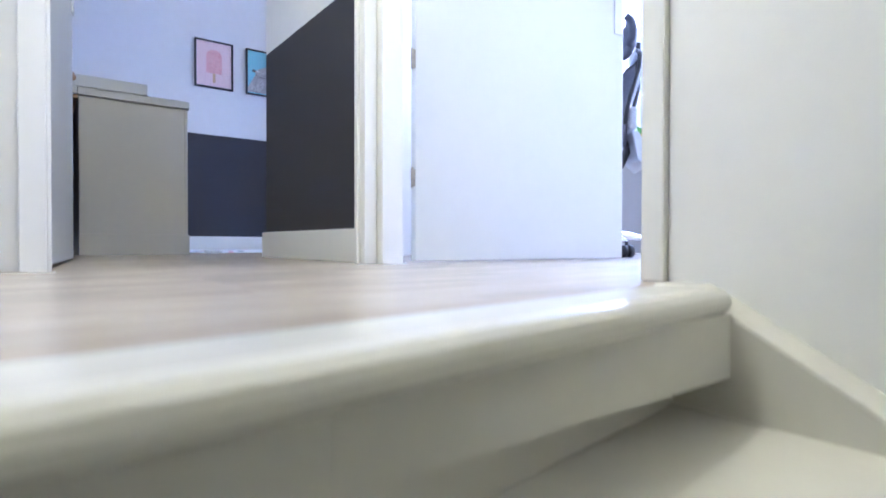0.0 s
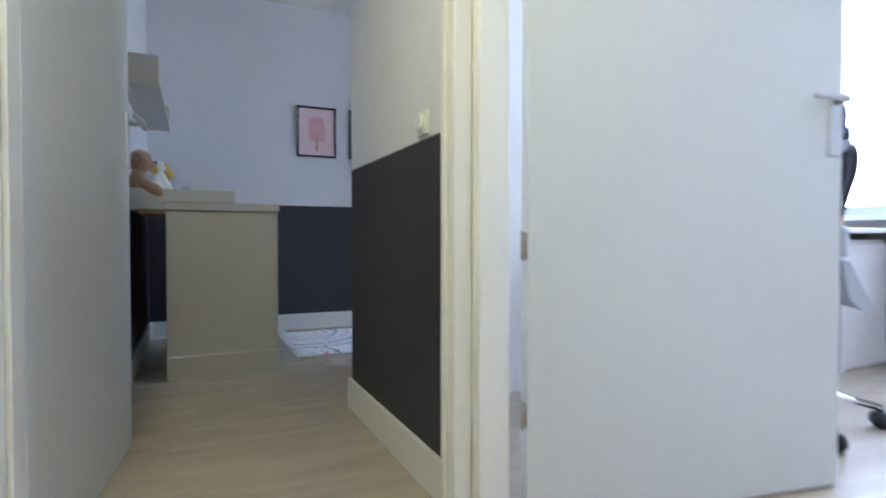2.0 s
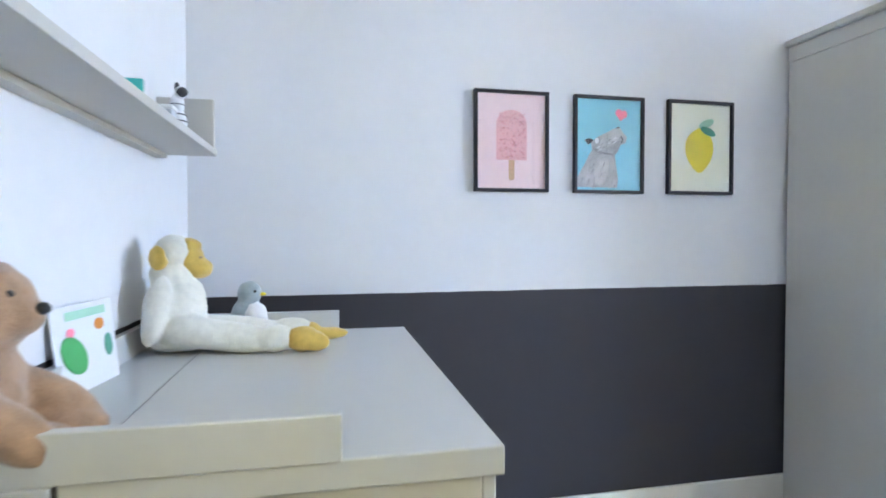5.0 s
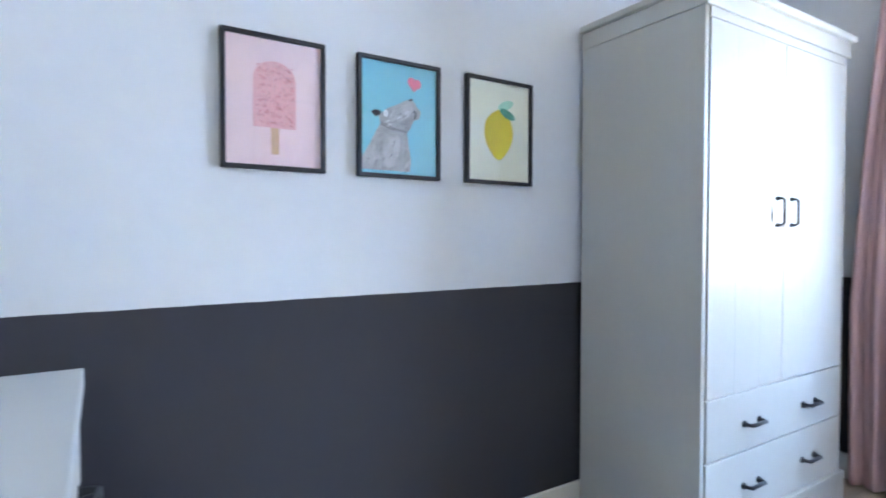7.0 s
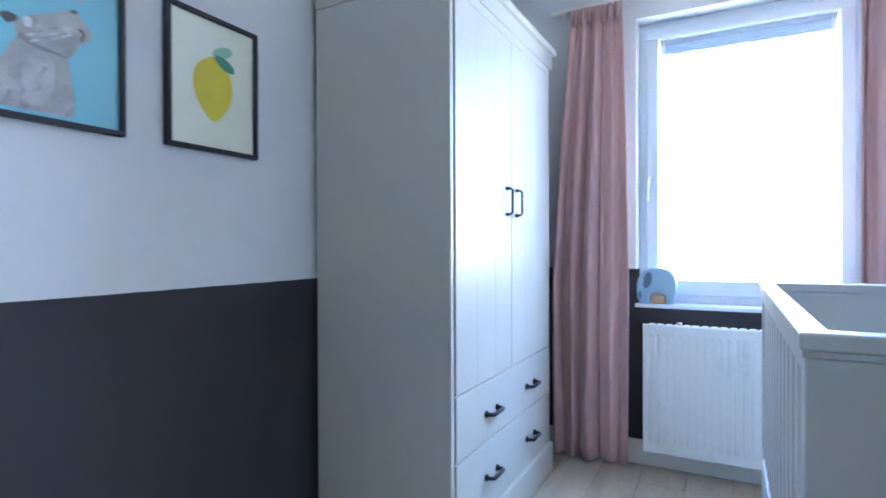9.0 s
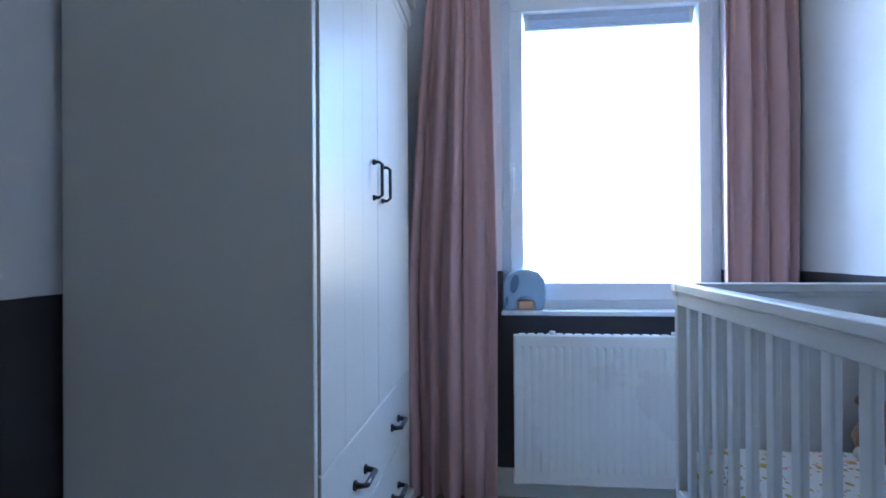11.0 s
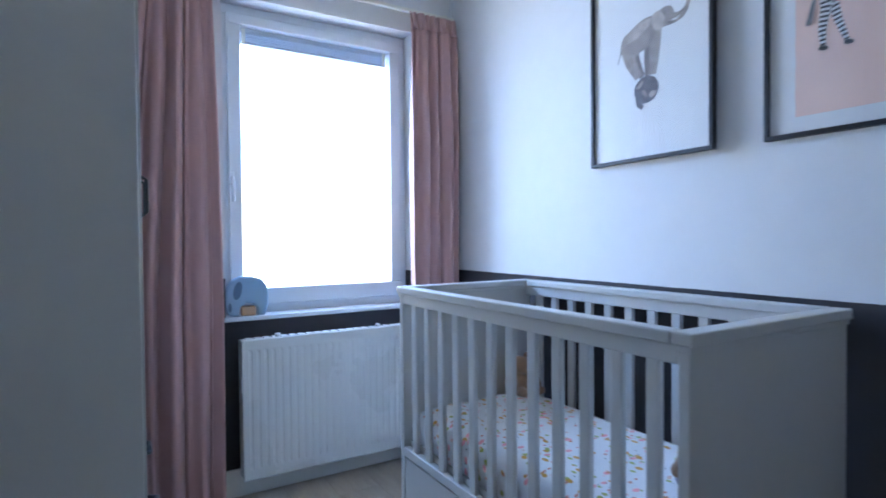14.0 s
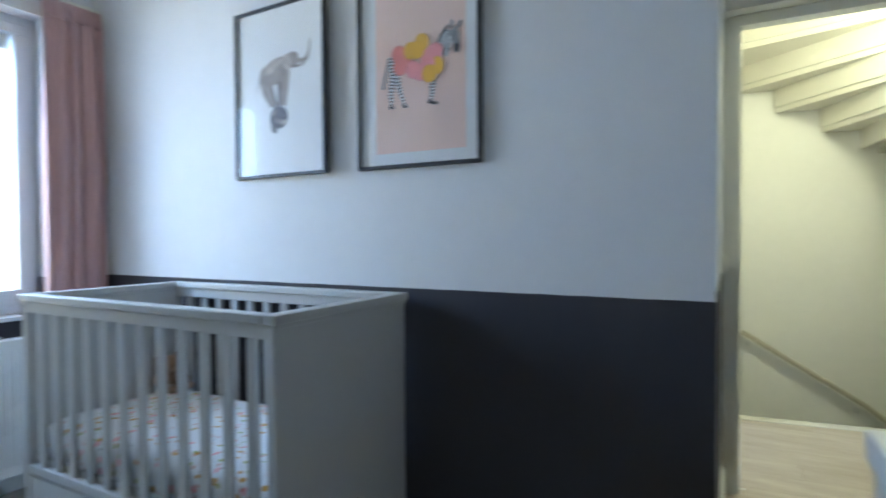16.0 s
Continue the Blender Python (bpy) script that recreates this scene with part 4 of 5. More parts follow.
plush("crib_bear", (2.22, 3.46, 0.50), [
    ("head", PLUSHB, [((2.215, 3.46, 0.645), (0.046, 0.052, 0.048)), ((2.218, 3.412, 0.680), (0.017, 0.017, 0.022)), ((2.218, 3.508, 0.680), (0.017, 0.017, 0.022)), ((2.256, 3.46, 0.634), (0.019, 0.024, 0.018))], "brown plush head"),
    ("suit", PLUSHL, [((2.200, 3.46, 0.555), (0.046, 0.062, 0.062)), ((2.245, 3.50, 0.522), (0.046, 0.024, 0.022)), ((2.245, 3.42, 0.522), (0.046, 0.024, 0.022))], "lavender suit"),
    ("arm", PLUSHB, [((2.250, 3.515, 0.580), (0.022, 0.020, 0.044), (8, -28, 0)), ((2.270, 3.518, 0.550), (0.019, 0.019, 0.020))], "brown plush arm"),
    ("arm", PLUSHB, [((2.250, 3.405, 0.580), (0.022, 0.020, 0.044), (-8, -28, 0)), ((2.270, 3.402, 0.550), (0.019, 0.019, 0.020))], "brown plush arm"),
], "brown plush bear in a lavender suit sitting on the crib mattress", "soft toy")
plush("zebra_figurine", (0.262, 4.80, 1.427), [
    ("body", PAPER, [((0.262, 4.80, 1.474), (0.024, 0.030, 0.048)), ((0.262, 4.795, 1.530), (0.018, 0.020, 0.032)), ((0.276, 4.784, 1.560), (0.016, 0.024, 0.016))], "white body"),
    ("stripe", DARKP, [((0.262, 4.80, 1.448), (0.0225, 0.0285, 0.004))], "black stripe"),
    ("stripe", DARKP, [((0.262, 4.80, 1.466), (0.0248, 0.0308, 0.004))], "black stripe"),
    ("stripe", DARKP, [((0.262, 4.80, 1.484), (0.0248, 0.0308, 0.004))], "black stripe"),
    ("stripe", DARKP, [((0.262, 4.80, 1.502), (0.0212, 0.0265, 0.004))], "black stripe"),
    ("stripe", DARKP, [((0.262, 4.795, 1.528), (0.0188, 0.0208, 0.0035))], "black stripe"),
    ("muzzle", DARKP, [((0.282, 4.764, 1.556), (0.014, 0.012, 0.013))], "black muzzle"),
    ("mane", DARKP, [((0.258, 4.812, 1.578), (0.007, 0.009, 0.016))], "black mane"),
], "small black and white zebra figurine on the shelf", "figurine", 0.003)
bk = thing("picture_book", 0.25, 4.45, 1.427, "teal picture book leaning on the shelf", "book")
bb = box(0.200, 4.55, 1.428, 0.250, 4.585, 1.530, 0.002)
part("cover", bb, TEAL, bk)
part("pages", box(0.202, 4.556, 1.427, 0.253, 4.579, 1.528), PAPER, bk, "white page edges")
b2 = thing("white_box", 0.25, 4.7, 1.424, "small pale box beside the book on the shelf", "box")
part("box_body", box(0.215, 4.65, 1.428, 0.285, 4.70, 1.487, 0.003), GREYPL, b2)
part("box_lid", box(0.213, 4.648, 1.487, 0.287, 4.702, 1.497, 0.002), PAPER, b2)

# standing card with printed plants
cd2 = thing("greeting_card", 0.23, 4.40, 0.889, "white folding card printed with green plants standing on the changing top", "card")
M = pose(0.222, 4.337, 0.889, 0, -6, -7) @ Matrix.Diagonal((1, 1, 0.7, 1))


def on(b, m):
    b.transform(m)
    return b


part("card_panel", on(box(-0.003, -0.10, 0.0, 0.0, 0.10, 0.23), M), PAPER, cd2)
part("printed_leaf", on(prism(bmesh.new(), oval(-0.045, 0.10, 0.034, 0.055, 24, 25), "x", 0.0004, 0.0016), M), GREEN, cd2, "green printed plant")
part("printed_flower", on(prism(bmesh.new(), oval(0.045, 0.165, 0.016, 0.016, 12), "x", 0.0004, 0.0016), M), ORANGE, cd2, "orange printed flower")
part("printed_flower", on(prism(bmesh.new(), oval(-0.05, 0.16, 0.012, 0.012, 12), "x", 0.0004, 0.0016), M), RED, cd2, "red printed flower")
part("printed_leaf", on(prism(bmesh.new(), oval(0.07, 0.10, 0.014, 0.032, 16), "x", 0.0004, 0.0016), M), LEAFD, cd2, "dark green printed plant")
part("printed_line", on(box(0.0004, -0.06, 0.192, 0.0016, 0.07, 0.214), M), LEAFP, cd2, "green line of print")

# ---- pictures ----


def ribbon(pts, w0, w1):
    """The outline of a flat stroke along pts that tapers from w0 to w1."""
    pts = [Vector(p) for p in pts]
    left, right = [], []
    for i, p in enumerate(pts):
        d = (pts[min(i + 1, len(pts) - 1)] - pts[max(i - 1, 0)]).normalized()
        w = (w0 + (w1 - w0) * i / (len(pts) - 1)) / 2
        s = Vector((-d.y, d.x)) * w
        left.append(tuple(p + s))
        right.append(tuple(p - s))
    return left + right[::-1]


def picture(name, m, w, h, bar, paper, label, group):
    """A framed print: m puts its centre on the wall, the viewer on its -y side."""
    t = thing(name, *m.translation, label, "picture", group)
    fb = bmesh.new()
    for a in ((-w / 2, -h / 2, w / 2, -h / 2 + bar), (-w / 2, h / 2 - bar, w / 2, h / 2), (-w / 2, -h / 2 + bar, -w / 2 + bar, h / 2 - bar), (w / 2 - bar, -h / 2 + bar, w / 2, h / 2 - bar)):
        bx(fb, a[0], -0.022, a[1], a[2], 0.0, a[3], 0.0015)
    part("frame", on(fb, m), FRAMEB, t, "black frame")
    pp = part("print", on(box(-w / 2 + bar * 0.8, -0.010, -h / 2 + bar * 0.8, w / 2 - bar * 0.8, -0.002, h / 2 - bar * 0.8), m), paper, t)
    gp = part("glass", on(box(-w / 2 + bar * 0.8, -0.0170, -h / 2 + bar * 0.8, w / 2 - bar * 0.8, -0.0155, h / 2 - bar * 0.8), m), PICGLASS, t)
    gp.visible_shadow = False
    layer = [0]

    def shape(nm, outline, material, lab=""):
        layer[0] += 1
        y = -0.0101 - 0.00007 * layer[0]
        return part(nm, on(prism(bmesh.new(), outline, "y", y - 0.00005, y), m), material, pp, lab)
    return t, shape


DARKG = mat("dark_fur_print", (0.24, 0.235, 0.24), 0.6, 0.3, 40.0)
GN, GS = "prints above the charcoal paint", "large prints above the crib"
# ice lolly
t, shape = picture("picture", pose(1.3575, YA, 1.541), 0.302, 0.390, 0.0125, PINK, "black framed print of a pink ice lolly", GN)
arc = [(0.062 * math.cos(math.pi * k / 14), 0.066 + 0.056 * math.sin(math.pi * k / 14)) for k in range(15)]
shape("lolly_stick", [(-0.012, -0.145), (-0.006, -0.150), (0.006, -0.150), (0.012, -0.145), (0.012, -0.06), (-0.012, -0.06)], TAN, "tan stick")
shape("lolly", [(0.062, -0.072)] + arc + [(-0.062, -0.072)], ROSE, "rose lolly")
rnd = random.Random(4)
sp = bmesh.new()
for k in range(120):
    a, u, v = rnd.uniform(0, 180), rnd.uniform(-0.054, 0.054), rnd.uniform(-0.064, 0.108)
    prism(sp, [(u + x, v + z) for x, z in oval(0, 0, 0.0058, 0.0017, 6, a)], "y", -0.0116, -0.0112)
o = part("sprinkles", on(sp, pose(1.3575, YA, 1.541)), mat("sprinkle_print", (0.66, 0.26, 0.27), 0.6, 0.3, 90.0), t, "dark red sprinkles")
o["kind"] = "stuff"
# animal with a heart
m = pose(1.770, YA, 1.541)
t, shape = picture("picture", m, 0.307, 0.390, 0.0125, SKYB, "black framed turquoise print of a grey animal with pink heart", GN)


def pa(x, y):
    return ((x - 137) / 263 * 0.307, (278 - y) / 410 * 0.39)


FURL = mat("pale_fur_print", (0.50, 0.495, 0.49), 0.6, 0.3, 26.0)
fur = [(12, 458), (20, 415), (45, 365), (62, 325), (75, 300), (70, 270), (95, 245), (130, 225), (158, 206), (178, 202), (190, 222), (206, 242), (201, 266), (182, 276), (173, 300), (160, 322), (166, 370), (173, 420), (169, 458)]
shape("animal_shape", [pa(*p) for p in fur], GREYP, "grey animal with its head raised")
shape("pale_mark", oval(*pa(140, 255), 0.050, 0.024, 22, 32), FURL, "pale cheek")
shape("pale_mark", oval(*pa(110, 385), 0.030, 0.062, 22, -12), FURL)
shape("pale_mark", oval(*pa(182, 228), 0.010, 0.022, 16, 20), FURL)
shape("pale_mark", oval(*pa(92, 262), 0.009, 0.012, 14), PAPER)
shape("dark_mark", [pa(46, 262), pa(60, 252), pa(78, 256), pa(74, 268), pa(60, 279)], DARKP, "dark ear")
shape("dark_mark", ribbon([pa(78, 296), pa(110, 312), pa(158, 318)], 0.014, 0.006), DARKG, "dark chin line")
shape("dark_mark", ribbon([pa(182, 240), pa(190, 252), pa(184, 268)], 0.008, 0.007), DARKP, "dark mouth")
shape("dark_mark", ribbon([pa(165, 206), pa(178, 201)], 0.008, 0.006), DARKP)
rnd = random.Random(31)
for k in range(26):
    u, v = rnd.uniform(35, 165), rnd.uniform(335, 450)
    if u > 30 + (450 - v) * 0.25:
        shape("fur_streak", ribbon([pa(u, v), pa(u - 3, v + 9), pa(u - 8, v + 18)], 0.005, 0.001), DARKG if k % 2 else FURL)
for k in range(10):
    u = rnd.uniform(95, 165)
    v = 300 - (u - 80) * 0.55 + rnd.uniform(-14, 14)
    shape("fur_streak", ribbon([pa(u, v), pa(u - 8, v + 5), pa(u - 15, v + 12)], 0.0045, 0.001), DARKG if k % 2 else PAPER)


def px(x, y):
    return ((x - 700) / 300 * 0.307, (310 - y) / 450 * 0.39)


for dx, dz in ((-0.011, 0.004), (0.011, 0.0)):
    c = px(752, 165)
    shape("heart", oval(c[0] + dx, c[1] + dz, 0.0155, 0.0155, 18), RED)
c = px(752, 165)
shape("heart", [(c[0] - 0.0265, c[1] + 0.0), (c[0] - 0.004, c[1] - 0.028), (c[0] + 0.026, c[1] - 0.006), (c[0], c[1] + 0.01)], RED)
# lemon
t, shape = picture("picture", pose(2.1895, YA, 1.543), 0.310, 0.390, 0.0125, CREAMP, "black framed print of a yellow lemon with green leaves", GN)
lem = []
for k in range(40):
    a = 2 * math.pi * k / 40
    tip = max(0.0, -math.sin(a)) ** 7 * 0.16 + max(0.0, math.sin(a)) ** 40 * 0.10
    lem.append((0.067 * math.cos(a) * (1 + 0.10 * math.sin(a)) - 0.003, 0.083 * math.sin(a) * (1 + tip) - 0.008))
shape("lemon", lem, LEMON, "yellow lemon")
shape("leaf", oval(0.030, 0.102, 0.038, 0.016, 22, 22), LEAFP, "pale green leaf")
shape("leaf", oval(0.038, 0.070, 0.038, 0.016, 22, -22), LEAFD, "dark green leaf")

# elephant standing on a ball; this picture hangs two degrees off the wall
m = pose(2.648, YS + 0.009, 1.7315, 0, 0, 178)
t, shape = picture("picture", m, 0.499, 0.688, 0.0125, PAPER, "large black framed print of a grey elephant balancing on a ball", GS)
GREYE = mat("warm_grey_print", (0.33, 0.29, 0.27), 0.6, 0.35, 34.0)
GREYL = mat("pale_hide_print", (0.46, 0.41, 0.38), 0.6, 0.35, 40.0)
GREYD = mat("shaded_hide_print", (0.19, 0.17, 0.165), 0.6, 0.35, 40.0)
shape("far_leg", ribbon([(0.010, 0.070), (0.006, 0.000), (0.006, -0.060)], 0.040, 0.026), GREYD, "shaded far leg")
shape("far_leg", ribbon([(-0.062, 0.052), (-0.046, -0.004), (-0.018, -0.060)], 0.050, 0.024), GREYD)
shape("elephant_body", oval(-0.026, 0.078, 0.086, 0.050, 30, 22), GREYE, "grey elephant body")
shape("elephant_body", oval(-0.068, 0.062, 0.044, 0.048, 24, 20), GREYE)
shape("back_light", oval(-0.034, 0.100, 0.056, 0.020, 22, 24), GREYL, "pale back")
shape("hind_leg", ribbon([(-0.086, 0.060), (-0.066, -0.004), (-0.034, -0.058)], 0.058, 0.030), GREYE)
shape("fore_leg", ribbon([(0.036, 0.080), (0.031, -0.002), (0.024, -0.062)], 0.050, 0.030), GREYE)
shape("elephant_head", oval(0.072, 0.112, 0.036, 0.032, 24, 20), GREYE)
shape("trunk", ribbon([(0.086, 0.104), (0.112, 0.095), (0.134, 0.097), (0.152, 0.110), (0.163, 0.134), (0.170, 0.180)], 0.040, 0.005), GREYE, "raised trunk")
shape("ear", oval(0.046, 0.108, 0.024, 0.034, 22, 20), GREYL, "pale ear")
shape("mouth", oval(0.098, 0.086, 0.016, 0.007, 16, 12), GREYD)
shape("tusk", ribbon([(0.100, 0.092), (0.118, 0.090), (0.128, 0.098)], 0.006, 0.002), PAPER)
shape("tail", ribbon([(-0.106, 0.060), (-0.116, 0.036), (-0.126, 0.010)], 0.006, 0.003), GREYD)
BALLP = mat("slate_ball_print", (0.13, 0.125, 0.145), 0.6, 0.45, 55.0)
shape("ball", oval(-0.002, -0.106, 0.050, 0.046, 30), BALLP, "slate patterned ball")
shape("ball_patch", oval(0.024, -0.126, 0.015, 0.010, 18, 20), GREYL, "pale ball patch")
shape("ball_patch", oval(-0.026, -0.086, 0.016, 0.007, 18, 40), GREYE)
shape("ball_patch", oval(-0.008, -0.118, 0.007, 0.016, 18, 30), GREYE)
shape("ball_shadow", ribbon([(-0.032, -0.130), (-0.030, -0.152), (-0.016, -0.166)], 0.030, 0.016), BALLP, "dark patch under the ball")

# striped animal carrying balloons
m = pose(2.014, YS, 1.7315, 0, 0, 180)
t, shape = picture("picture", m, 0.494, 0.688, 0.0125, PAPER, "large black framed print of a zebra with balloons on peach", GS)
edge = [(-0.170 + 0.003 * noise.noise((k * 0.7, 0, 0)), -0.290 + 0.58 * k / 20) for k in range(21)] + [(0.190 + 0.003 * noise.noise((k * 0.7, 4, 0)), 0.290 - 0.58 * k / 20) for k in range(21)]
shape("peach_field", edge, PEACH, "peach painted field")
STRIPEG = mat("zebra_grey_print", (0.20, 0.20, 0.22), 0.6, 0.3, 60.0)


def striped(pts, a, b, count, dark=DARKP):
    """A limb along pts, white with bands across it."""
    pts = [Vector(p) for p in pts]
    shape("zebra_limb", ribbon(pts, a, b), PAPER, "black and white striped limb")
    runs = [(q - p).length for p, q in zip(pts, pts[1:])]
    for i in range(count):
        f = (i + 0.5) / count
        d, k = f * sum(runs), 0
        while k < len(runs) - 1 and d > runs[k]:
            d -= runs[k]
            k += 1
        way = (pts[k + 1] - pts[k]).normalized()
        q, w = pts[k] + way * d, a + (b - a) * f
        h = sum(runs) / count * 0.25
        shape("stripe", ribbon([q - way * h, q + way * h], w, w), dark)


striped([(-0.084, -0.012), (-0.071, -0.066), (-0.050, -0.124)], 0.026, 0.010, 10)
striped([(-0.100, 0.052), (-0.098, -0.024), (-0.106, -0.080), (-0.104, -0.124)], 0.036, 0.011, 15)
striped([(0.066, -0.040), (0.064, -0.090), (0.056, -0.122)], 0.026, 0.012, 8)
striped([(0.096, 0.030), (0.116, 0.068), (0.138, 0.098)], 0.060, 0.042, 9, STRIPEG)
shape("zebra_head", ribbon([(0.138, 0.104), (0.152, 0.084), (0.158, 0.052)], 0.040, 0.022), GREYP, "grey striped head")
for k in range(5):
    shape("stripe", ribbon([(0.126 + 0.006 * k, 0.106 - 0.010 * k), (0.164, 0.092 - 0.010 * k)], 0.0036, 0.0020), STRIPEG)
shape("muzzle", oval(0.158, 0.042, 0.011, 0.016, 18), DARKP, "black muzzle")
shape("mane", ribbon([(0.078, 0.052), (0.098, 0.092), (0.126, 0.122)], 0.008, 0.010), DARKP)
shape("ear", oval(0.168, 0.118, 0.006, 0.016, 14, -35), STRIPEG)
shape("ear", oval(0.140, 0.124, 0.006, 0.015, 14, -10), STRIPEG)
for hx, hz in ((-0.102, -0.128), (-0.046, -0.129), (0.056, -0.126), (0.074, -0.131)):
    shape("hoof", oval(hx, hz, 0.011, 0.006, 14, -12), DARKP)
shape("tail", ribbon([(-0.110, 0.044), (-0.126, -0.010), (-0.138, -0.060)], 0.006, 0.013), STRIPEG)
CORAL = mat("coral_print", (0.80, 0.27, 0.24), 0.6, 0.10, 50.0)
BPINK = mat("balloon_pink_print", (0.84, 0.34, 0.36), 0.6, 0.10, 50.0)
BRIM = {"coral_print": mat("deep_coral_print", (0.66, 0.24, 0.22), 0.6, 0.1, 50.0), "balloon_pink_print": mat("deep_pink_print", (0.72, 0.32, 0.36), 0.6, 0.1, 50.0), "yellow_print": mat("deep_yellow_print", (0.66, 0.36, 0.07), 0.6, 0.1, 50.0)}
for bxx, bz, mm in ((-0.070, 0.054, CORAL), (-0.064, 0.010, CORAL), (-0.040, 0.034, CORAL), (0.078, 0.042, BPINK), (0.046, 0.036, BPINK), (0.024, 0.082, YELP), (-0.020, 0.060, YELP), (0.006, 0.058, YELP), (0.082, -0.006, YELP), (0.020, -0.020, BPINK), (-0.010, -0.008, BPINK), (0.046, 0.008, BPINK), (0.054, -0.030, YELP)):
    shape("balloon_rim", oval(bxx, bz, 0.0295, 0.0315, 24, 15), BRIM[mm.name], "shaded balloon rim")
    shape("balloon", oval(bxx + 0.001, bz + 0.0015, 0.0265, 0.0285, 24, 15), mm, "balloon")

# two small prints beside the nursery door
for z in (1.300, 1.690):
    m = pose(XW, 3.345, z, 0, 0, 90)
    t, shape = picture("picture", m, 0.23, 0.29, 0.010, PAPER, "small black framed pale print on the wall by the door", "prints by the door")
    shape("print_shape", oval(0.02, 0.03, 0.05, 0.045, 24), PINK, "faint pink shape")
    shape("print_shape", oval(0.03, -0.06, 0.035, 0.03, 24), PINK)

# ---- rug and ceiling conduit ----


def rug_wool():
    m = mat("patterned_wool", (0.80, 0.795, 0.785), 0.95, 0.12, 60.0, 1.0, 160.0, sheen=0.3)
    t = m.node_tree
    b = t.nodes["Principled BSDF"]
    base = [n for n in t.nodes if n.type == "HUE_SAT"][0].outputs[0]
    co = t.nodes.new("ShaderNodeTexCoord")
    wob = t.nodes.new("ShaderNodeTexNoise")
    wob.inputs["Scale"].default_value, wob.inputs["Detail"].default_value = 38.0, 4
    t.links.new(co.outputs["Object"], wob.inputs["Vector"])
    dash = t.nodes.new("ShaderNodeTexNoise")
    dash.inputs["Scale"].default_value = 55.0
    t.links.new(co.outputs["Object"], dash.inputs["Vector"])
    gate = t.nodes.new("ShaderNodeMapRange")
    gate.inputs[1].default_value, gate.inputs[2].default_value = 0.36, 0.50
    t.links.new(dash.outputs[0], gate.inputs[0])
    navy, rose, blue, corn, dark = (0.10, 0.15, 0.26), (0.72, 0.33, 0.36), (0.20, 0.36, 0.50), (0.58, 0.50, 0.24), (0.10, 0.10, 0.11)
    for centre, bands in (((1.16, 4.95), ((0.13, corn), (0.20, rose), (0.27, navy), (0.36, rose), (0.44, navy), (0.475, blue), (0.56, dark))), ((1.95, 4.30), ((0.10, rose), (0.17, corn), (0.25, navy), (0.33, rose), (0.40, blue))), ((1.98, 5.10), ((0.14, navy), (0.22, rose), (0.30, corn))), ((1.04, 4.18), ((0.10, blue), (0.17, rose), (0.24, dark)))):
        ds0 = t.nodes.new("ShaderNodeVectorMath")
        ds0.operation = "DISTANCE"
        ds0.inputs[1].default_value = (*centre, 0.014)
        t.links.new(co.outputs["Object"], ds0.inputs[0])
        rr = t.nodes.new("ShaderNodeMath")
        rr.operation = "MULTIPLY_ADD"
        rr.inputs[1].default_value = 0.075
        t.links.new(wob.outputs[0], rr.inputs[0])
        t.links.new(ds0.outputs["Value"], rr.inputs[2])
        for radius, c in bands:
            cm = t.nodes.new("ShaderNodeMath")
            cm.operation = "COMPARE"
            cm.inputs[1].default_value, cm.inputs[2].default_value = radius + 0.0375, 0.010
            t.links.new(rr.outputs[0], cm.inputs[0])
            mu = t.nodes.new("ShaderNodeMath")
            mu.operation = "MULTIPLY"
            t.links.new(cm.outputs[0], mu.inputs[0])
            t.links.new(gate.outputs[0], mu.inputs[1])
            mx = t.nodes.new("ShaderNodeMix")
            mx.data_type = "RGBA"
            mx.inputs[7].default_value = (*c, 1)
            t.links.new(mu.outputs[0], mx.inputs[0])
            t.links.new(base, mx.inputs[6])
            base = mx.outputs[2]
    t.links.new(base, b.inputs["Base Color"])
    return m


rg = thing("rug", 1.5, 4.6, 0.001, "white tufted rug with thin coloured curves and tassels on the floor", "rug")
rb = bmesh.new()
gx, gy = 60, 60
g = []
for j in range(gy + 1):
    row = []
    for i in range(gx + 1):
        u, v = i / gx, j / gy
        x, y = 1.03 + 1.0 * u, 4.20 + 0.84 * v
        x += 0.012 * noise.noise((v * 9, 3, u * 2))
        y += 0.012 * noise.noise((u * 9, 7, v * 2))
        e = min(1, u * 30, (1 - u) * 30, v * 30, (1 - v) * 30)
        row.append(rb.verts.new((x, y, 0.002 + e * (0.012 + 0.004 * noise.noise((x * 60, y * 60, 1))))))
    g.append(row)
for j in range(gy):
    for i in range(gx):
        rb.faces.new((g[j][i], g[j][i + 1], g[j + 1][i + 1], g[j + 1][i]))
part("woven_field", rb, rug_wool(), rg, "", True)
for x, y in ((1.06, 4.17), (1.10, 4.165), (2.0, 4.17), (1.05, 5.06), (2.0, 5.06)):
    tb = bmesh.new()
    blob(tb, (x, y, 0.014), (0.028, 0.028, 0.014), None, 12, 0.3)
    blob(tb, (x + 0.02, y - 0.012, 0.012), (0.022, 0.02, 0.012), None, 12, 0.3)
    part("tassel", tb, WHITE, rg, "white wool tassel", True)

cdt = thing("cable_conduit", 1.13, 4.5, 2.49, "thin white cable conduit along the ceiling", "conduit")
cb2 = bmesh.new()
tube(cb2, [(1.15, 3.80, H - 0.007), (1.14, 4.4, H - 0.007), (1.135, 5.03, H - 0.007)], 0.007, 10)
part("conduit_tube", cb2, WHITEP, cdt, "", True)
for y in (4.0, 4.9):
    part("clip", box(1.128, y, H - 0.016, 1.158, y + 0.012, H), WHITEP, cdt)

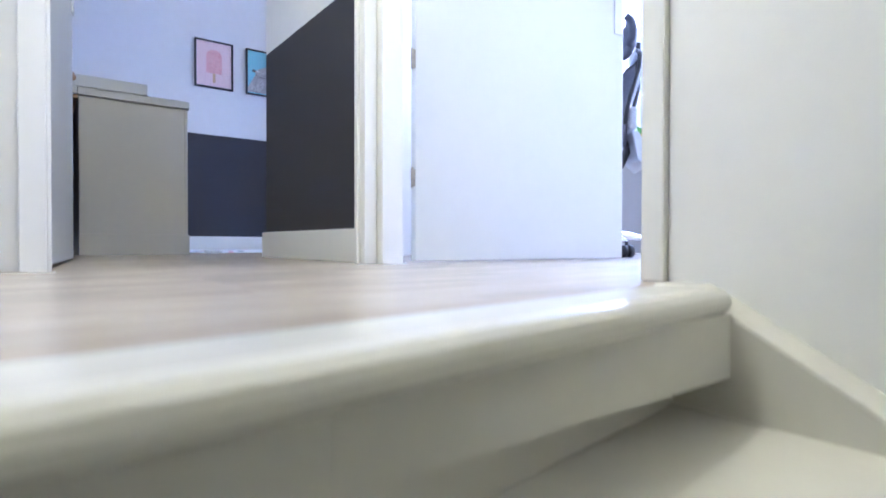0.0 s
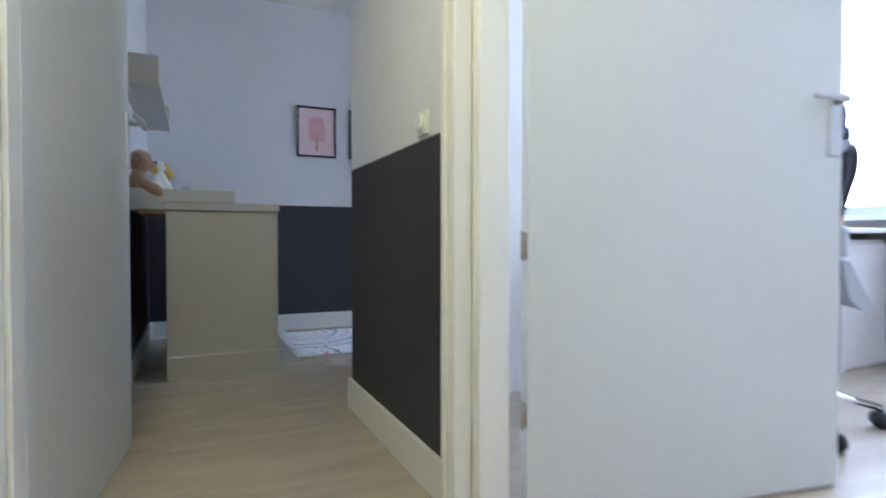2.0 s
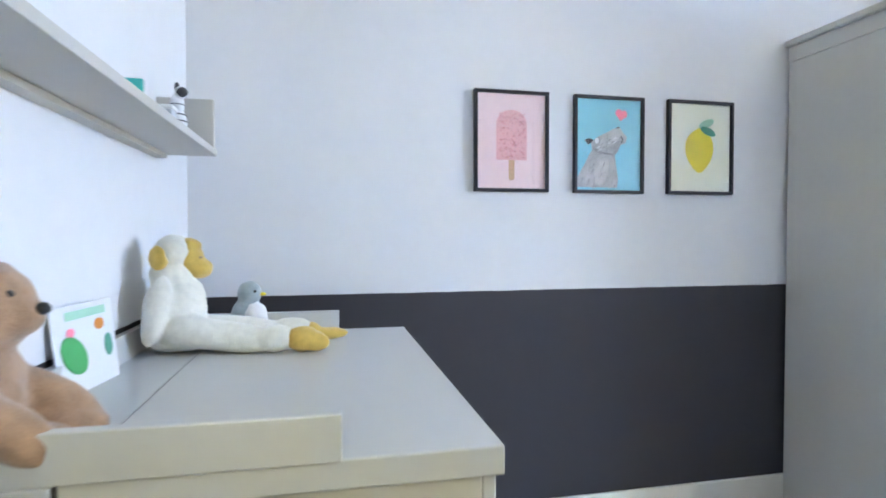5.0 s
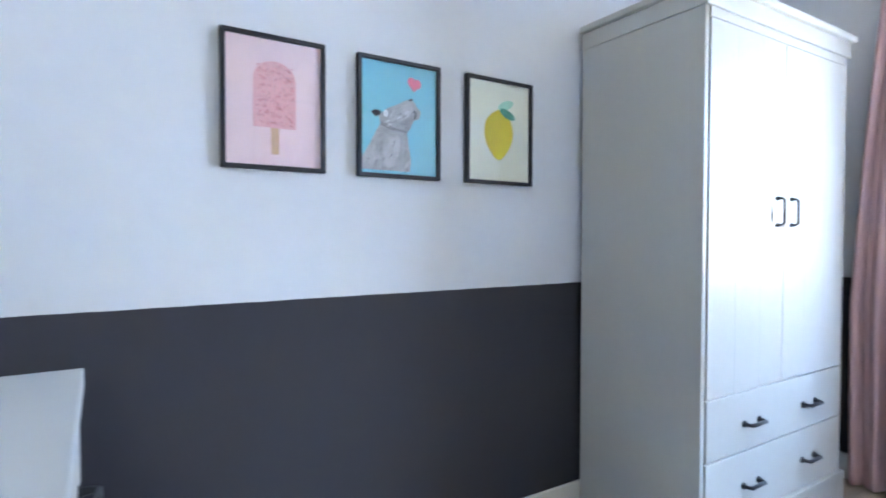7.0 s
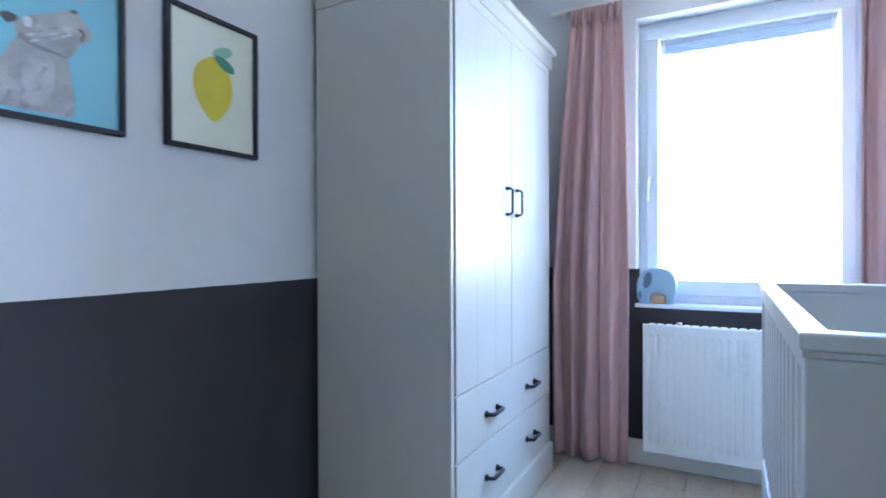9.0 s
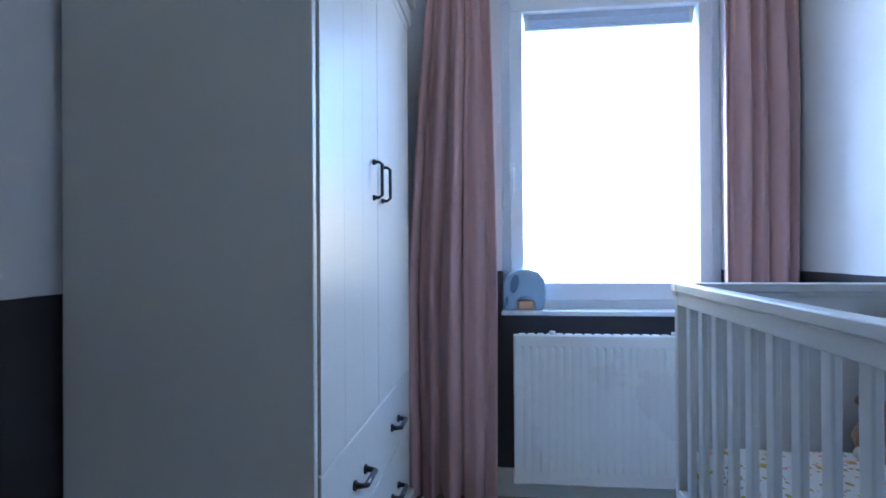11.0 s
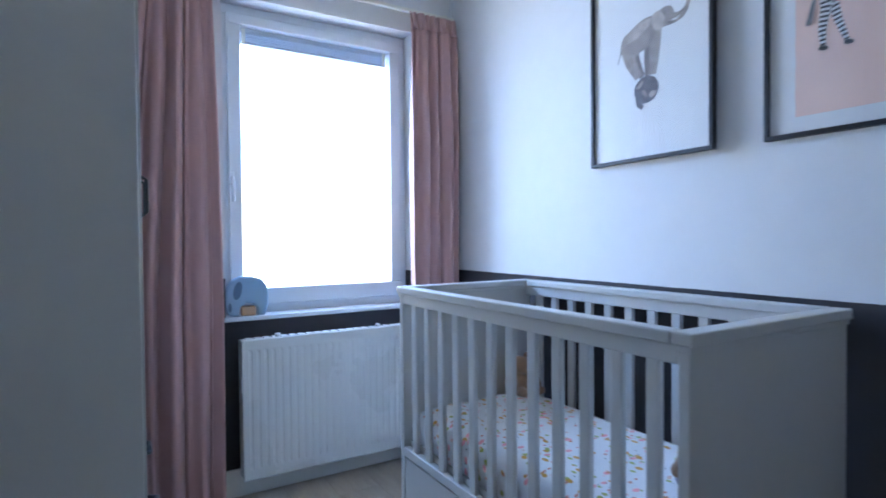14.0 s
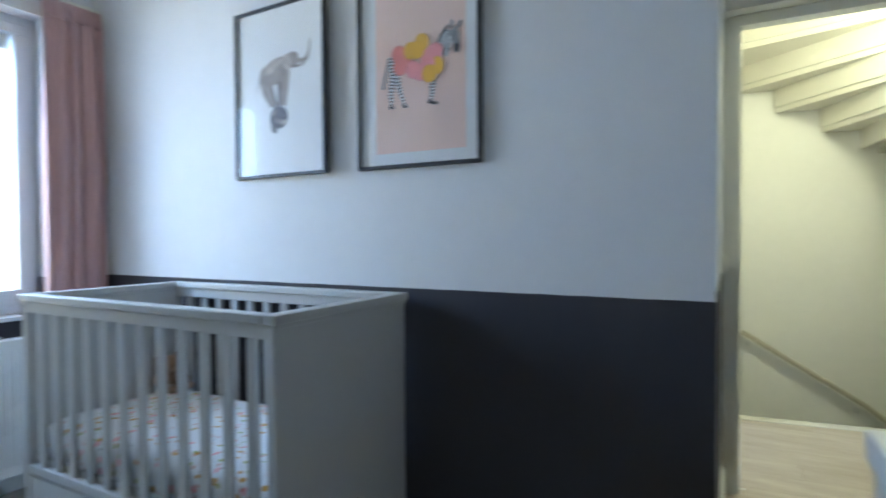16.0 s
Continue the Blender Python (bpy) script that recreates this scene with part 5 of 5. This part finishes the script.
# ---- office: window, desk, chair, plant ----
w2 = thing("window_2", 4.1, 0.9, 0.83, "white office window against bright sky", "window")
w2["kind"] = "structure"
f2 = bmesh.new()
for b in ((0.9, 0.83, YS - 0.1, 0.90), (0.9, 2.18, YS - 0.1, 2.25), (0.9, 0.90, 0.97, 2.18), (YS - 0.17, 0.90, YS - 0.1, 2.18), (1.93, 0.90, 1.99, 2.18)):
    bx(f2, 4.10, b[0], b[1], 4.17, b[2], b[3], 0.004)
part("window_frame", f2, PVC, w2)
for y0, y1 in ((0.97, 1.93), (1.99, YS - 0.17)):
    pn = part("pane", box(4.13, y0 - 0.005, 0.895, 4.138, y1 + 0.005, 2.185), GLASS, w2)
    pn.visible_shadow = False
part("window_sill", box(4.0, 0.9, 0.812, 4.10, YS - 0.1, 0.84, 0.004), PVC, w2)

dk = thing("desk", 3.2, 2.8, 0.0, "white office desk under the window", "desk")
part("desktop", box(2.35, 2.56, 0.735, 4.045, 3.03, 0.762, 0.004), WHITEDESK, dk)
for x in (2.40, 3.52):
    part("leg", box(x, 2.60, 0.0, x + 0.045, 2.645, 0.735, 0.003), WHITEDESK, dk)
    part("leg", box(x, 2.97, 0.0, x + 0.045, 3.015, 0.735, 0.003), WHITEDESK, dk)
part("back_rail", box(2.40, 3.0, 0.45, 3.56, 3.018, 0.735), WHITEDESK, dk)
pd = thing("drawer_pedestal", 3.79, 2.8, 0.0, "white drawer pedestal under the desk", "cabinet")
part("carcass", box(3.60, 2.64, 0.0, 3.98, 3.02, 0.70, 0.003), WHITEDESK, pd)
for z0, z1 in ((0.02, 0.68),):
    part("door", box(3.605, 2.622, z0, 3.975, 2.64, z1, 0.003), WHITEDESK, pd)

ch = thing("office_chair", 2.56, 2.305, 0.0, "black and white swivel office chair with mesh back and headrest", "office chair")
for k in range(5):
    a = radians(-45 + 72 * k)
    dx, dy = math.cos(a), math.sin(a)
    lb = bmesh.new()
    tube(lb, [(2.56 + 0.03 * dx, 2.305 + 0.03 * dy, 0.135), (2.56 + 0.16 * dx, 2.305 + 0.16 * dy, 0.112), (2.56 + 0.34 * dx, 2.305 + 0.34 * dy, 0.078)], [0.024, 0.019, 0.013], 10)
    lg = part("leg", lb, CHROME, ch, "chrome leg", True)
    cx, cy = 2.56 + 0.34 * dx, 2.305 + 0.34 * dy
    kb = bmesh.new()
    for s in (-0.016, 0.016):
        tube(kb, [(cx - dy * s - dy * 0.010, cy + dx * s + dx * 0.010, 0.031), (cx - dy * s + dy * 0.010, cy + dx * s - dx * 0.010, 0.031)], 0.030, 16)
    tube(kb, [(cx, cy, 0.03), (cx, cy, 0.078)], 0.010, 8)
    part("castor", kb, BLACK, lg, "black twin-wheel castor", True)
TURN = pose(2.455, 2.375, 0, 0, 0, 46) @ pose(-2.58, -2.29, 0)
gb = bmesh.new()
tube(gb, [(2.56, 2.305, 0.11), (2.56, 2.305, 0.30), (2.56, 2.305, 0.301), (2.56, 2.305, 0.43)], [0.028, 0.028, 0.016, 0.016], 14)
part("gas_lift", gb, CHROME, ch, "", True)
part("seat_base", on(box(2.46, 2.17, 0.42, 2.70, 2.41, 0.455, 0.012), TURN), BLACK, ch)
sb2 = bmesh.new()
blob(sb2, (2.58, 2.31, 0.49), (0.26, 0.25, 0.045), None, 24)
part("seat", on(sb2, TURN), MESHF, ch, "dark mesh seat", True)


def back_shell(rows_rz, widths, belly):
    """A bowed panel: rows of (rear, height) from the bottom up, widths alike, bowed by belly across."""
    b, mm, rows = bmesh.new(), 10, []
    for (r, z), w in zip(rows_rz, widths):
        rows.append([b.verts.new((2.58 + w / 2 * (i / mm * 2 - 1), 2.29 - r - belly * (1 - (i / mm * 2 - 1) ** 2), z)) for i in range(mm + 1)])
    for r0, r1 in zip(rows, rows[1:]):
        for i in range(mm):
            b.faces.new((r0[i], r0[i + 1], r1[i + 1], r1[i]))
    return b


BACK = [(0.225, 0.58), (0.228, 0.65), (0.236, 0.71), (0.252, 0.78), (0.276, 0.86), (0.296, 0.93), (0.300, 0.985), (0.292, 1.02)]
bk2 = part("backrest", on(back_shell(BACK, [0.36, 0.40, 0.43, 0.45, 0.46, 0.46, 0.44, 0.40], 0.05), TURN), MESHF, ch, "dark mesh backrest", True)
so = bk2.modifiers.new("thickness", "SOLIDIFY")
so.thickness = 0.012
hd2 = part("headrest", on(back_shell([(0.270, 1.06), (0.290, 1.10), (0.294, 1.15), (0.284, 1.20), (0.262, 1.23)], [0.26, 0.29, 0.30, 0.28, 0.24], 0.035), TURN), MESHF, ch, "dark mesh headrest", True)
so = hd2.modifiers.new("thickness", "SOLIDIFY")
so.thickness = 0.03
sp2 = bmesh.new()
tube(sp2, [(2.58, 2.20, 0.44), (2.58, 2.04, 0.48), (2.58, 1.985, 0.60), (2.58, 1.985, 0.74), (2.58, 1.955, 0.88), (2.58, 1.95, 1.12)], [0.025, 0.025, 0.022, 0.018, 0.016, 0.013], 10)
part("spine", on(sp2, TURN), BLACK, ch, "black plastic spine", True)
rim = bmesh.new()
tube(rim, [(2.58 - 0.22, 2.29 - r, z) for r, z in BACK[1:7]] + [(2.58 - 0.15, 1.975, 1.025), (2.58, 1.945, 1.03), (2.58 + 0.15, 1.975, 1.025)] + [(2.58 + 0.22, 2.29 - r, z) for r, z in BACK[6:0:-1]], 0.011, 8)
part("back_frame", on(rim, TURN), BLACK, ch, "black back frame", True)
neck = bmesh.new()
bx(neck, 2.50, 1.955, 1.025, 2.66, 1.985, 1.065, 0.008)
part("headrest_bracket", on(neck, TURN), GREYPL, ch, "pale grey headrest bracket")
for s in (-1, 1):
    ab = bmesh.new()
    tube(ab, [(2.58 + s * 0.16, 2.27, 0.44), (2.58 + s * 0.28, 2.26, 0.46), (2.58 + s * 0.29, 2.25, 0.64)], 0.016, 8)
    bx(ab, 2.58 + s * 0.29 - 0.04, 2.14, 0.64, 2.58 + s * 0.29 + 0.04, 2.38, 0.67, 0.01)
    part("armrest", on(ab, TURN), GREYPL, ch, "pale grey armrest", True)
lb2 = bmesh.new()
bx(lb2, 2.41, 1.985, 0.64, 2.75, 2.030, 0.75, 0.015)
part("lumbar_pad", on(lb2, TURN), GREYPL, ch, "pale grey lumbar pad")
lb3 = bmesh.new()
prism(lb3, [(2.010, 0.635), (1.975, 0.63), (1.905, 0.47), (1.940, 0.45), (1.98, 0.49)], "x", 2.44, 2.72)
bmesh.ops.bevel(lb3, geom=lb3.edges[:], offset=0.006, segments=2, profile=0.5, affect="EDGES")
part("tilt_shell", on(lb3, TURN), GREYPL, ch, "pale grey tilt shell")

pt = thing("potted_plant", 3.66, 2.72, 0.762, "small green plant in a gold pot on the desk", "plant")
pb2 = bmesh.new()
tube(pb2, [(3.66, 2.72, 0.762), (3.66, 2.72, 0.80), (3.66, 2.72, 0.85)], [0.032, 0.040, 0.042], 20)
part("pot", pb2, GOLD, pt, "gold pot", True)
lf = bmesh.new()
rnd = random.Random(11)
for k in range(46):
    a, tl, ln = rnd.uniform(0, 6.28), rnd.uniform(0.2, 1.1), rnd.uniform(0.06, 0.12)
    base = Vector((3.66 + 0.02 * math.cos(a), 2.72 + 0.02 * math.sin(a), 0.845))
    out = Vector((math.cos(a) * math.sin(tl), math.sin(a) * math.sin(tl), math.cos(tl)))
    side = out.cross(Vector((0, 0, 1))).normalized() * 0.011
    mid, tip = base + out * ln * 0.55, base + out * ln + Vector((0, 0, -0.015))
    v = [lf.verts.new(q) for q in (base, mid + side, tip, mid - side)]
    lf.faces.new(v)
part("foliage", lf, LEAF, pt)

# ---- laminate planks, laid along x ----
PW, PL = 0.19, 1.285
rnd = random.Random(21)
shared = {}


def plank_mesh(length, width):
    key = (round(length, 3), round(width, 3))
    if key not in shared:
        b = box(0.0006, 0.0006, -0.012, length - 0.0006, width - 0.0006, 0.0)
        bmesh.ops.bevel(b, geom=[e for e in b.edges if e.verts[0].co.z > -0.001 and e.verts[1].co.z > -0.001], offset=0.0006, segments=1, profile=0.5, affect="EDGES")
        me = bpy.data.meshes.new("plank")
        b.to_mesh(me)
        b.free()
        me.materials.append(FLOOR)
        shared[key] = me
    return shared[key]


fl = thing("floor", 2.0, 3.0, 0.0, "greige laminate floor of long planks", "floor")
fl["kind"] = "structure"


def lay(x0, x1, y, width):
    x = x0 - rnd.choice((0.0, 0.32, 0.64, 0.96))
    while x < x1 - 0.02:
        a, b = max(x, x0), min(x + PL, x1)
        if b - a > 0.03:
            o = new("plank", plank_mesh(b - a, width))
            o.parent, o.matrix_parent_inverse = fl, fl.matrix_basis.inverted()
            o.location = (a, y, 0)
        x += PL


y = 1.03
while y < YA - 0.01:
    w = min(PW, YA - y)
    lay(0.09 if y < 2.0 else 0.16, 4.05, y, w)
    y += PW
for k in range(6):
    yy = 1.03 - PW * (k + 1)
    lay(1.12, 4.05, yy, PW)
# cut planks against the landing nosing
e0, e1 = Vector((0.09, PVY + 0.055)), Vector((1.12, reach(98.0)[1] + 0.057))
for a, b in ((0.09, 0.62), (0.62, 1.12)):
    fa, fb2 = e0.lerp(e1, (a - 0.09) / 1.03), e0.lerp(e1, (b - 0.09) / 1.03)
    o = part("plank", prism(bmesh.new(), [(a + 0.0006, fa.y), (b - 0.0006, fb2.y), (b - 0.0006, 1.0294), (a + 0.0006, 1.0294)], "z", -0.012, 0.0), FLOOR, fl)
